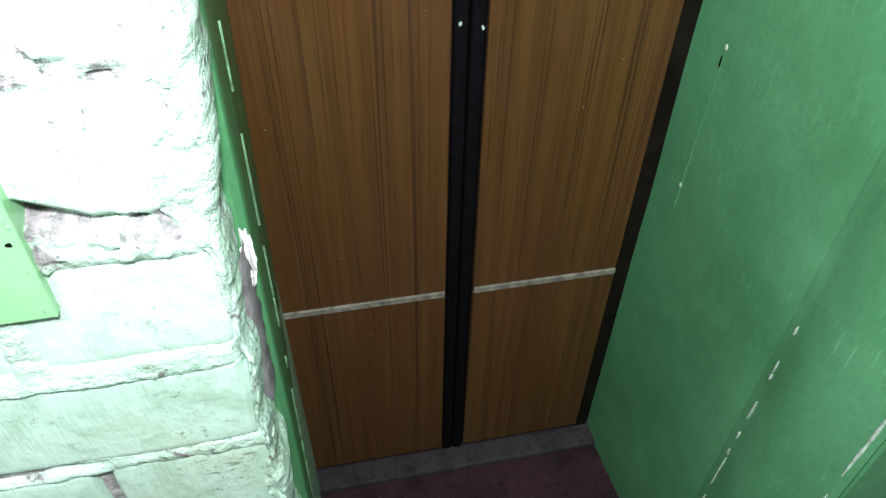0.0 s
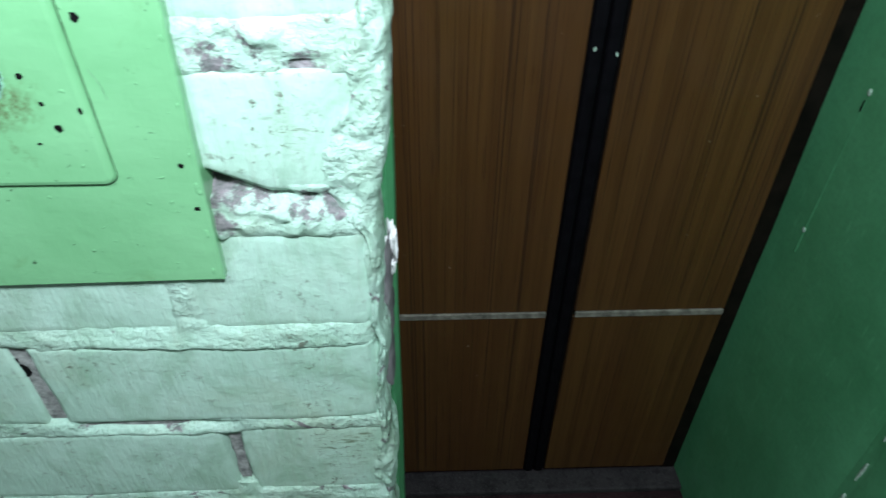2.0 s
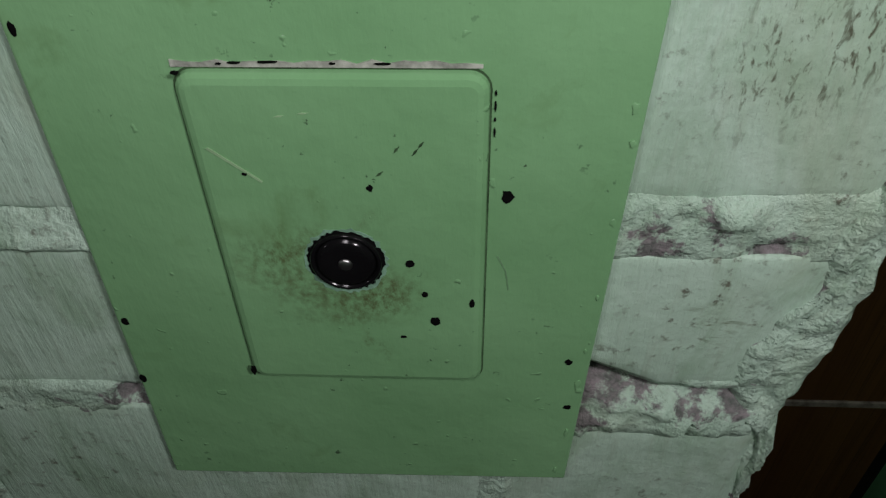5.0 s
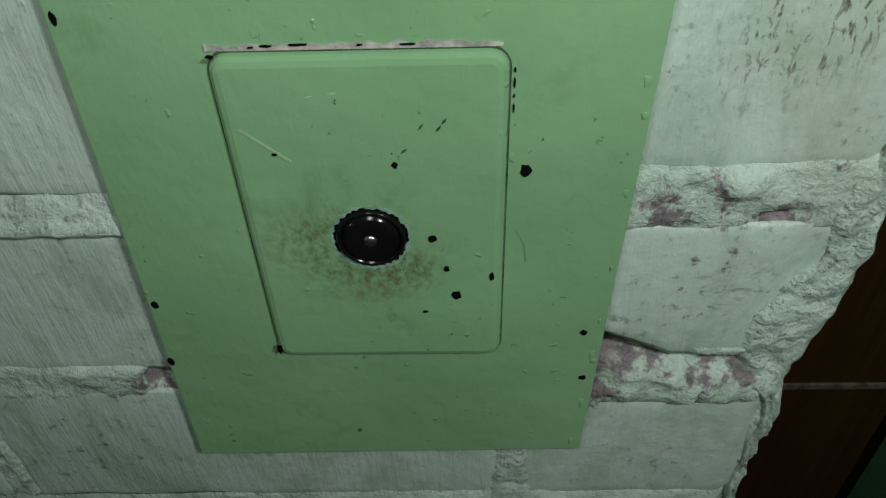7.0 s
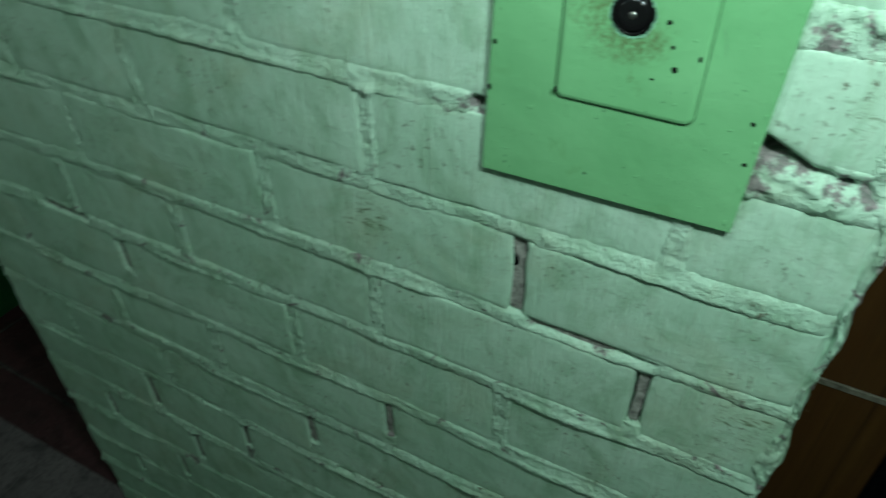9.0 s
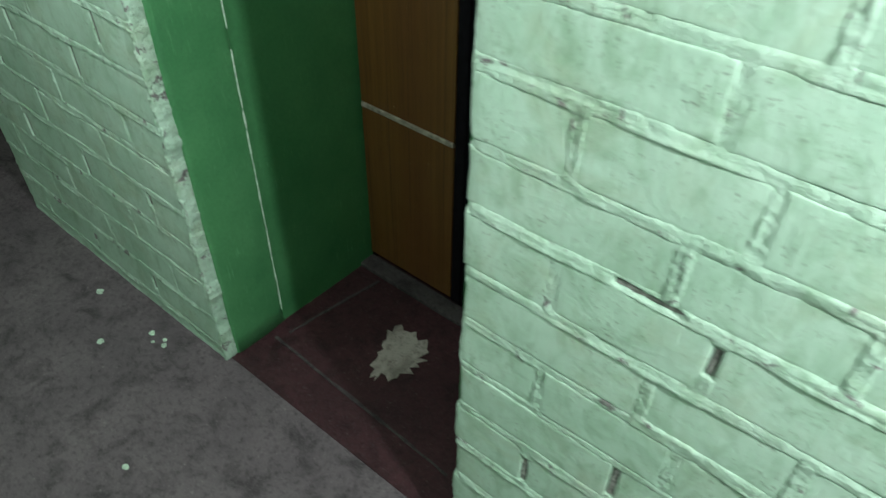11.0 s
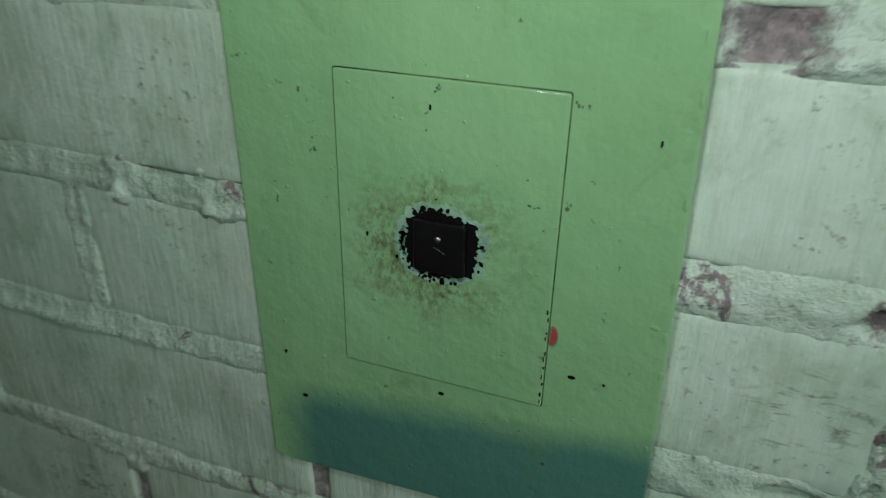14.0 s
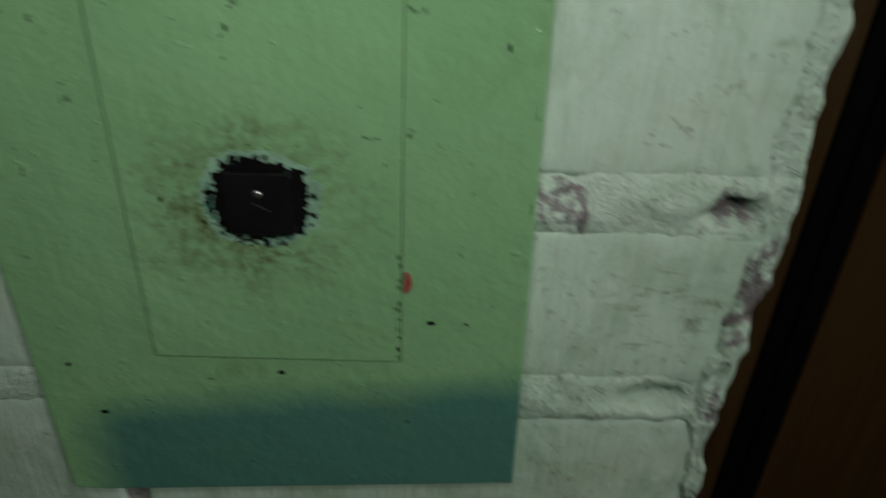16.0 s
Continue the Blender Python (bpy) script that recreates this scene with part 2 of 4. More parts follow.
SCRATCH = plain("scratched_pale_green", (0.27, 0.46, 0.25), 0.5)
CEILING_WHITE = plain("whitewash", (0.62, 0.60, 0.54), 0.9, 0, 0.12, 6, 0.4)
WALL_PLAIN = plain("pale_green_wall", (0.40, 0.52, 0.42), 0.6, 0, 0.1, 5, 0.3)


def laminate():
    """Teak-look laminate: vertical grain, dark pore lines, a few cathedral arches."""
    n = Nodes("teak_laminate", 0.4, specular=0.45)
    wave = n.noise(1, 3, 0.5, n.moved((80, 80, 1.3)), 0.8)
    c = n.mix(n.ramp(wave, 0.3, 0.7), (0.077, 0.034, 0.008), (0.126, 0.060, 0.015))
    broad = n.noise(1, 2, 0.5, n.moved((9, 9, 0.5)))
    c = n.mix(n.ramp(broad, 0.35, 0.65, 0, 0.55), c, (0.090, 0.034, 0.010))
    lines = n.ramp(n.noise(1, 2, 0.5, n.moved((170, 170, 0.7), (3, 0, 1)), 0.35), 0.615, 0.645)
    lines = n.math("MAXIMUM", lines, n.ramp(n.noise(1, 3, 0.5, n.moved((300, 300, 1.6), (1, 2, 5)), 0.3), 0.63, 0.67))
    c = n.mix(n.math("MULTIPLY", lines, 0.62), c, (0.026, 0.011, 0.005))
    pores = n.ramp(n.noise(1, 3, 0.6, n.moved((420, 420, 9))), 0.57, 0.68)
    c = n.mix(n.math("MULTIPLY", pores, 0.5), c, (0.025, 0.010, 0.005))
    c = n.mix(n.math("MULTIPLY", n.ramp(n.noise(95, 3, 0.6), 0.74, 0.77), 0.6), c, (0.45, 0.36, 0.25))
    n.colour(c)
    n.gloss(n.ramp(n.noise(12, 4), 0.3, 0.7, 0.32, 0.52))
    return n.bump((pores, 0.12, 0.0005), (n.noise(4, 2), 0.1, 0.004)).mat


LAMINATE = laminate()
for dull, level in ((BLACK_PLASTIC, 0.3), (RUBBER, 0.08), (CHIP_HOLE_BLACK, 0.08), (JAMB, 0.15), (GAP_SCRATCH_GREEN, 0.1)):
    dull.node_tree.nodes["Principled BSDF"].inputs["Specular IOR Level"].default_value = level


def concrete(name, a, b, speck, rough):
    n = Nodes(name, rough, specular=0.3)
    c = n.mix(n.ramp(n.noise(4, 7, 0.65), 0.3, 0.7), a, b)
    c = n.mix(n.ramp(n.noise(14, 6, 0.7, distort=0.5), 0.48, 0.68, 0, 0.8), c, tuple(v * 0.42 for v in a))
    c = n.mix(n.ramp(n.noise(130, 3, 0.6), 0.64, 0.72, 0, 0.7), c, speck)
    c = n.mix(n.ramp(n.noise(75, 4, 0.75), 0.50, 0.64, 0, 0.55), c, tuple(v * 0.35 for v in a))
    c = n.mix(n.ramp(n.noise(420, 2, 0.6), 0.56, 0.70, 0, 0.5), c, speck)
    n.colour(c)
    return n.bump((n.noise(30, 6, 0.65), 0.35, 0.004), (n.noise(280, 3), 0.3, 0.001)).mat


FLOOR_GREY = concrete("trodden_concrete", (0.085, 0.072, 0.080), (0.145, 0.125, 0.132), (0.24, 0.22, 0.22), 0.8)
FLOOR_MAROON = concrete("maroon_painted_concrete", (0.028, 0.010, 0.013), (0.055, 0.020, 0.024), (0.09, 0.075, 0.075), 0.6)
SILL_GREY = concrete("grey_sill_concrete", (0.030, 0.025, 0.027), (0.075, 0.066, 0.066), (0.13, 0.12, 0.115), 0.8)
PATCH_GREY = concrete("worn_pale_patch", (0.30, 0.27, 0.24), (0.38, 0.36, 0.32), (0.20, 0.15, 0.14), 0.8)


# ---- building helpers ----
def mesh_of(name, bm, material, smooth=False):
    me = bpy.data.meshes.new(name)
    bm.normal_update()
    bm.to_mesh(me)
    bm.free()
    me.materials.append(material)
    for p in me.polygons:
        p.use_smooth = smooth
    return me


def part(name, bm, material, parent=None, label="", smooth=False):
    ob = new(name, mesh_of(name, bm, material, smooth))
    if parent:
        ob.parent = parent
    return tagged(ob, label)


def block(x0, x1, y0, y1, z0, z1, bevel=0.0, segments=2):
    bm = bmesh.new()
    bmesh.ops.create_cube(bm, size=1)
    bmesh.ops.transform(bm, verts=bm.verts, matrix=Matrix.Translation(((x0 + x1) / 2, (y0 + y1) / 2, (z0 + z1) / 2)) @ Matrix.Diagonal((x1 - x0, y1 - y0, z1 - z0, 1)))
    if bevel:
        bmesh.ops.bevel(bm, geom=bm.edges[:], offset=bevel, segments=segments, affect="EDGES", profile=0.5)
    return bm


def prism(outline, y0, y1, bevel=0.0):
    """A slab with the given outline in x and z, from y0 (front) to y1."""
    bm = bmesh.new()
    front = [bm.verts.new((x, y0, z)) for x, z in outline]
    back = [bm.verts.new((x, y1, z)) for x, z in outline]
    face = bm.faces.new(front)
    bm.faces.new(back[::-1])
    for k in range(len(front)):
        bm.faces.new((front[k - 1], back[k - 1], back[k], front[k]))
    bmesh.ops.recalc_face_normals(bm, faces=bm.faces[:])
    if bevel:
        bmesh.ops.bevel(bm, geom=list(face.edges), offset=bevel, segments=3, affect="EDGES", profile=0.5)
    return bm


def plan_prism(outline, z0, z1):
    """A wall with the given outline in x and y."""
    bm = bmesh.new()
    low = [bm.verts.new((x, y, z0)) for x, y in outline]
    high = [bm.verts.new((x, y, z1)) for x, y in outline]
    bm.faces.new(low[::-1])
    bm.faces.new(high)
    for k in range(len(low)):
        bm.faces.new((low[k - 1], low[k], high[k], high[k - 1]))
    bmesh.ops.recalc_face_normals(bm, faces=bm.faces[:])
    return bm


def blob(cx, cz, rx, rz, rough, seed, count=14, square=0.0):
    """An uneven round outline in x and z."""
    r = random.Random(seed)
    out = []
    for k in range(count):
        a = 2 * math.pi * k / count
        grow = 1 + rough * (r.random() - 0.5) * 2
        grow *= 1 + square * (1 / max(abs(math.cos(a)), abs(math.sin(a))) - 1)
        out.append((cx + rx * math.cos(a) * grow, cz + rz * math.sin(a) * grow))
    return out


def rounded(x0, x1, z0, z1, r, n=5):
    out = []
    for cx, cz, a0 in ((x1 - r, z1 - r, 0), (x0 + r, z1 - r, 90), (x0 + r, z0 + r, 180), (x1 - r, z0 + r, 270)):
        for k in range(n + 1):
            a = radians(a0 + 90 * k / n)
            out.append((cx + r * math.cos(a), cz + r * math.sin(a)))
    return out


def lathe(cx, cy, cz, profile, n=40):
    """A round body whose axis runs along y. profile: (radius, y) from the back to the front middle."""
    bm = bmesh.new()
    rings = [[bm.verts.new((cx + r * math.cos(2 * math.pi * k / n), cy + y, cz + r * math.sin(2 * math.pi * k / n))) for k in range(n)] for r, y in profile]
    for a, b in zip(rings, rings[1:]):
        for k in range(n):
            bm.faces.new((a[k - 1], a[k], b[k], b[k - 1]))
    bm.faces.new(rings[-1])
    bmesh.ops.recalc_face_normals(bm, faces=bm.faces[:])
    return bm


def empty(name, x, y, z):
    ob = new(name)
    ob.location = (x, y, z)
    return ob


def fbm(x, z, seed, octaves=4):
    v, amp, total = 0.0, 1.0, 0.0
    for k in range(octaves):
        v += amp * noise.noise((x * 2**k, z * 2**k, seed + 7.3 * k))
        total += amp
        amp *= 0.55
    return v / total


def smooth_noise(shape, cell, rng):
    """Value noise on a grid, cell samples between its knots."""
    h, w = shape
    gh, gw = int(h / cell) + 3, int(w / cell) + 3
    g = rng.random((gh, gw)) * 2 - 1
    yy, xx = np.arange(h) / cell, np.arange(w) / cell
    y0, x0 = yy.astype(int), xx.astype(int)
    fy, fx = (yy - y0)[:, None], (xx - x0)[None, :]
    fy, fx = fy * fy * (3 - 2 * fy), fx * fx * (3 - 2 * fx)
    a, b, c, d = g[np.ix_(y0, x0)], g[np.ix_(y0, x0 + 1)], g[np.ix_(y0 + 1, x0)], g[np.ix_(y0 + 1, x0 + 1)]
    return (a * (1 - fx) + b * fx) * (1 - fy) + (c * (1 - fx) + d * fx) * fy


# ---- the setting ----
DOOR_Y = 0.50
TOP = 2.02
HIGH = 2.62


def pier_plan(x0, x1, s0, s1):
    """Core of a pier; s0, s1: how far its sides lie further out or in at the back."""
    return [(x0 + 0.014, 0.070), (x1 - 0.014, 0.070), (x1 + s1 - 0.012, 0.62), (x0 + s0 + 0.012, 0.62)]


floor_slab = part("floor", block(-4.6, 2.6, -2.2, 0.012, -0.12, 0.0), FLOOR_GREY)
tagged(floor_slab, "grey trodden concrete landing floor with pale paint drips", kind="structure")
for n_, (a, b) in enumerate(((-3.52, -2.04), (-1.14, -0.42), (0.62, 1.30))):
    r_floor = part(f"floor_recess_{n_ + 1}", block(a, b, 0.012, 0.72, -0.12, 0.003 if n_ else 0.0), FLOOR_MAROON if n_ else FLOOR_GREY)
    tagged(r_floor, "dark maroon painted floor in front of lift doors" if n_ else "grey trodden concrete floor of the far recess", kind="structure")
    sill = part(f"sill_{n_ + 1}", block(a + 0.005, b - 0.005, 0.462, 0.515, -0.02, 0.016, 0.005), SILL_GREY)
    tagged(sill, "worn grey concrete sill under the lift doors", kind="structure")

ceiling = part("ceiling", block(-4.6, 2.6, -2.2, 0.8, HIGH, HIGH + 0.12), CEILING_WHITE)
tagged(ceiling, "plain whitewashed ceiling of the landing", kind="structure")
for name, box in (("wall_south", (-4.6, 2.6, -2.3, -2.2, -0.1, HIGH)), ("wall_west", (-4.7, -4.6, -2.3, 0.8, -0.1, HIGH)), ("wall_east", (2.6, 2.7, -2.3, 0.8, -0.1, HIGH)),
                  ("wall_north", (-4.6, 2.6, 0.72, 0.82, -0.1, HIGH))):
    tagged(part(name, block(*box), WALL_PLAIN), "plain pale green painted landing wall", kind="structure")
for n_, (a, b) in enumerate(((-3.52, -2.04), (-1.14, -0.42), (0.62, 1.30))):
    tagged(part(f"lintel_{n_ + 1}", block(a, b, 0.01, 0.6, TOP, HIGH), WALL_GREEN), "green painted lintel over the lift doors", kind="structure")


def masonry(name, label, x0, x1, s0, s1, beds, bonds, right_edge, left_edge, seed, holes, crust, wide_beds, open_joints, bed_slits):
    """A brick pier under thick paint: a core, a mortar face with raked, smeared and open joints, and single bricks."""
    rng, rnd = np.random.default_rng(seed), random.Random(seed)
    wall = tagged(part(name, plan_prism(pier_plan(x0, x1, s0, s1), 0, HIGH), MORTAR_PAINT), label, kind="structure")
    bricks, joints, bare = [], [], []
    for n in range(len(beds) - 1):
        lo, hi = beds[n] + 0.007, beds[n + 1] - 0.007
        xs = [x + rnd.uniform(-0.004, 0.004) for x in bonds[n % 2]]
        joints.append(xs)
        mid = (lo + hi) / 2
        ends = [left_edge(mid) + rnd.uniform(-0.004, 0.005)] + xs + [right_edge(mid) + rnd.uniform(-0.007, -0.003)]
        for a, b in zip(ends, ends[1:]):
            bricks.append((a + (0.006 if a != ends[0] else 0), b - (0.006 if b != ends[-1] else 0), lo + rnd.uniform(-0.003, 0.003), hi + rnd.uniform(-0.003, 0.003), b == ends[-1], a == ends[0]))
    for b, under, over in wide_beds:
        bricks = [(x, y, over if last and abs(lo - b - 0.007) < 0.012 else lo, under if last and abs(hi - b + 0.007) < 0.012 else hi, last, start) for x, y, lo, hi, last, start in bricks]
    # mortar face
    step = 0.0032
    zs = np.arange(0.0, beds[-1], step)
    xs = np.arange(x0 - 0.024, x1 + 0.024, step)
    shape = (len(zs), len(xs))
    fine, mid_, wide = 0.6 * smooth_noise(shape, 3.1, rng) + 0.6 * smooth_noise(shape, 1.4, rng), smooth_noise(shape, 8.5, rng), smooth_noise(shape, 36, rng)
    X0, Z0 = np.meshgrid(xs, zs)
    streak = np.repeat(smooth_noise((len(zs), max(4, len(xs) // 8)), 2.2, rng), 9, axis=1)[:, : len(xs)]
    if streak.shape[1] < len(xs):
        streak = np.pad(streak, ((0, 0), (0, len(xs) - streak.shape[1])), mode="edge")
    out = 0.0004 + 0.0010 * fine + 0.0013 * mid_ + 0.0010 * wide + 0.0008 * streak
    for n, b in enumerate(beds[:-1]):
        d = zs - b
        wander = 0.003 * smooth_noise((1, len(xs)), 42, rng)[0]
        lip = np.exp(-(((d[:, None] + 0.008 - wander[None, :]) / 0.0027) ** 2)) * np.clip(0.5 + 1.1 * smooth_noise((1, len(xs)), 30, rng)[0], 0, 1.2)[None, :]
        out += 0.0034 * lip
        upper = np.exp(-(((d[:, None] - 0.010 - wander[None, :]) / 0.003) ** 2)) * np.clip(-0.15 + 1.0 * smooth_noise((1, len(xs)), 22, rng)[0], 0, 1)[None, :]
        out += 0.0015 * upper * (1 + 0.8 * fine)
        ribbon = np.exp(-((d[:, None] / 0.0055) ** 2))
        out += ribbon * (0.0007 - 0.0012 * mid_)
        groove = np.exp(-(((d[:, None] - 0.007) / 0.003) ** 2)) * np.clip(-0.05 + 1.2 * smooth_noise((1, len(xs)), 25, rng)[0], 0, 1)[None, :]
        out -= 0.0020 * groove
        lo, hi = b + 0.008, beds[n + 1] - 0.008
        rows = (zs > lo) & (zs < hi)
        for j in joints[n]:
            cols = np.abs(xs - j) < 0.011
            open_ = [o for o in open_joints if abs(o[0] - j) < 0.03 and lo < o[1] < hi]
            depth = 0.030 if open_ else 0.0
            if open_:
                bare.append((j, max(lo, open_[0][1] - open_[0][2]), min(hi, open_[0][1] + open_[0][2]), open_[0][3]))
                rows = (zs > bare[-1][1]) & (zs < bare[-1][2])
            else:
                rows = (zs > lo) & (zs < hi)
            if depth:
                cut = np.exp(-(((xs[None, cols] - j) / 0.0066) ** 2)) * np.clip(0.9 + 0.3 * smooth_noise((int(rows.sum()), 1), 5, rng), 0, 1.2)
                out[np.ix_(rows, cols)] -= depth * cut
            else:
                side = rnd.choice((-0.005, 0.005))
                bend = 0.003 * smooth_noise((int(rows.sum()), 1), 9, rng)
                amount = np.clip(0.35 + 0.9 * smooth_noise((int(rows.sum()), 1), 8, rng), 0, 1)
                out[np.ix_(rows, cols)] += 0.0022 * amount * np.exp(-(((xs[None, cols] - j + side + bend) / 0.0024) ** 2))
                out[np.ix_(rows, cols)] -= 0.0009 * np.exp(-(((xs[None, cols] - j) / 0.004) ** 2))
    for ax, bx, az in bed_slits:
        near_bed = min(beds, key=lambda b: abs(b - az))
        half, mid_x = (bx - ax) / 2, (ax + bx) / 2
        out -= 0.013 * np.exp(-(((zs[:, None] - near_bed - 0.001) / 0.0042) ** 2)) * np.clip((half - np.abs(xs[None, :] - mid_x)) / 0.010, 0, 1)
    for hx, hz, rx, rz, deep in holes:
        q = ((xs[None, :] - hx) / rx) ** 2 + ((zs[:, None] - hz) / rz) ** 2
        out -= deep * np.exp(-q * 1.2) * (0.8 + 0.5 * fine)
    for a, b, lo, hi, last, first_ in bricks:
        rows, cols = (zs > lo + 0.001) & (zs < hi - 0.001), (xs > a + 0.001) & (xs < b - 0.001)
        inset = np.minimum(np.minimum(xs[None, cols] - a, b - xs[None, cols]), np.minimum(zs[rows, None] - lo, hi - zs[rows, None])) + 0.0022 * mid_[np.ix_(rows, cols)]
        out[np.ix_(rows, cols)] -= np.clip((inset - 0.001) / 0.010, 0, 1.8) * 0.008
    for ax, bx, az, bz in crust:
        reach = np.minimum(np.minimum(X0 - ax, bx - X0), np.minimum(Z0 - az, bz - Z0)) / 0.006 + 0.9 * mid_ + 0.5 * fine
        lump = -0.0075 + 0.0060 * fine + 0.0036 * mid_ + 0.0060 * np.clip(reach, 0, 1.1)
        out = np.where(reach > 0.0, np.maximum(out, lump), out)
    for hx, hz, rx, rz, deep in holes:
        q = ((xs[None, :] - hx) / rx) ** 2 + ((zs[:, None] - hz) / rz) ** 2
        out = np.where(q < 1.3, np.minimum(out, -deep * np.exp(-q) * (0.8 + 0.4 * fine)), out)
    # behind each brick the mortar lies deep; the right corner is rounded off and crumbled
    edge = np.array([right_edge(z) for z in zs])[:, None] - xs[None, :]
    back = np.array([left_edge(z) for z in zs])[:, None]
    edge2 = xs[None, :] - back
    for e in (edge, edge2):
        e = e + 0.006 * mid_
        out -= np.where(e < 0.014, (0.014 - e) ** 2 * 38, 0)
    # flattened where a call panel is screwed on
    for px0, px1, pz0, pz1 in ((0.424, 0.600, 1.108, 1.40), (-1.424, -1.226, 1.136, 1.41)):
        out = np.where((X0 > px0) & (X0 < px1) & (Z0 > pz0) & (Z0 < pz1), np.minimum(out, 0.002), out)
    X, Z = np.meshgrid(xs, zs)
    most = np.array([right_edge(z) for z in zs])[:, None] - 0.003 + 0.0022 * mid_ + 0.0012 * fine
    least = back + 0.003 + 0.0022 * mid_ + 0.0012 * fine
    X = np.clip(X, least, most)
    co = np.stack([X, np.clip(-out, -0.012, 0.06), Z], -1).reshape(-1, 3).astype(np.float32)
    idx = np.arange(len(zs) * len(xs)).reshape(shape)
    quads = np.stack([idx[:-1, :-1], idx[:-1, 1:], idx[1:, 1:], idx[1:, :-1]], -1).reshape(-1, 4)
    me = bpy.data.meshes.new("mortar_face")
    me.from_pydata(co.tolist(), [], quads.tolist())
    me.materials.append(MORTAR_PAINT)
    for p in me.polygons:
        p.use_smooth = True
    face = tagged(new("mortar_face", me), "rough smeared mortar joints under thick mint paint", kind="stuff")
    face.parent = wall
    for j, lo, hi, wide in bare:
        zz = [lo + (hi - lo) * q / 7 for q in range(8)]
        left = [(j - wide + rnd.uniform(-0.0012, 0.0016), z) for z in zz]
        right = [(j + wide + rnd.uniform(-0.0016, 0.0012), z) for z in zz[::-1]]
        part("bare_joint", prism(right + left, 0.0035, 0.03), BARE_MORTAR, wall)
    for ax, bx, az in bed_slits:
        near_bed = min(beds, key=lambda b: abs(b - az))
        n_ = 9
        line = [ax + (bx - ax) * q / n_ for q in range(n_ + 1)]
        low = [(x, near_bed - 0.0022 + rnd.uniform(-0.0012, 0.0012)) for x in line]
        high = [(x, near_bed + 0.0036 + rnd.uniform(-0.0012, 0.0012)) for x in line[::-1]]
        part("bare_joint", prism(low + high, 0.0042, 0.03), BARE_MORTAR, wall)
    return wall, bricks


def brick_mesh(w, h, seed, rough_right, rough_left, sag=None):
    """The face of one brick: uneven outline, rolled edges, sides running back into the wall."""
    r = random.Random(seed)
    us = [-w / 2, -w / 2 + 0.0025, -w / 2 + 0.007] + [-w / 2 + w * k / 8 for k in range(1, 8)] + [w / 2 - 0.007, w / 2 - 0.0025, w / 2]
    vs = [-h / 2, -h / 2 + 0.0025, -h / 2 + 0.007, -h / 6, h / 6, h / 2 - 0.007, h / 2 - 0.0025, h / 2]
    bm = bmesh.new()
    tilt_x, tilt_z = r.uniform(-0.006, 0.006), r.uniform(-0.009, 0.009)
    proud = r.uniform(-0.0008, 0.0009)
    grid = []
    for j, v in enumerate(vs):
        line = []
        for i, u in enumerate(us):
            ring = min(i, j, len(us) - 1 - i, len(vs) - 1 - j)
            dx = 0.004 * fbm(v * 40, i * 0.3, seed, 3) if ring < 3 else 0
            dz = 0.0045 * fbm(u * 26, j * 0.3, seed + 3, 3) if ring < 3 else 0
            y = proud + tilt_x * u + tilt_z * v + 0.0010 * fbm(u * 14, v * 14, seed + 9, 2)
            if ring == 0:
                y += 0.0007 + 0.0007 * r.random()
            elif ring == 1:
                y += 0.0002
            if rough_right and i > len(us) - 4:
                y += (0.0005, 0.002, 0.007)[i - len(us) + 3] * r.uniform(0.5, 1.3)
                dx += 0.005 * fbm(v * 60, 2.0, seed + 5, 3)
            if rough_left and i < 3:
                y += (0.007, 0.002, 0.0005)[i] * r.uniform(0.5, 1.3)
                dx += 0.004 * fbm(v * 60, 4.0, seed + 5, 3)
            if sag:
                dz += sag(u) * max(0.0, 0.5 - v / h)
            line.append(bm.verts.new((u + dx, y, v + dz)))
        grid.append(line)
    for a, b in zip(grid, grid[1:]):
        for k in range(len(us) - 1):
            bm.faces.new((a[k], a[k + 1], b[k + 1], b[k]))
    rim = grid[0] + [g[-1] for g in grid[1:]] + grid[-1][-2::-1] + [g[0] for g in grid[-2:0:-1]]
    deep = [bm.verts.new((v.co.x, 0.05, v.co.z)) for v in rim]
    for k in range(len(rim)):
        bm.faces.new((rim[k - 1], deep[k - 1], deep[k], rim[k]))
    bmesh.ops.recalc_face_normals(bm, faces=bm.faces[:])
    return bm


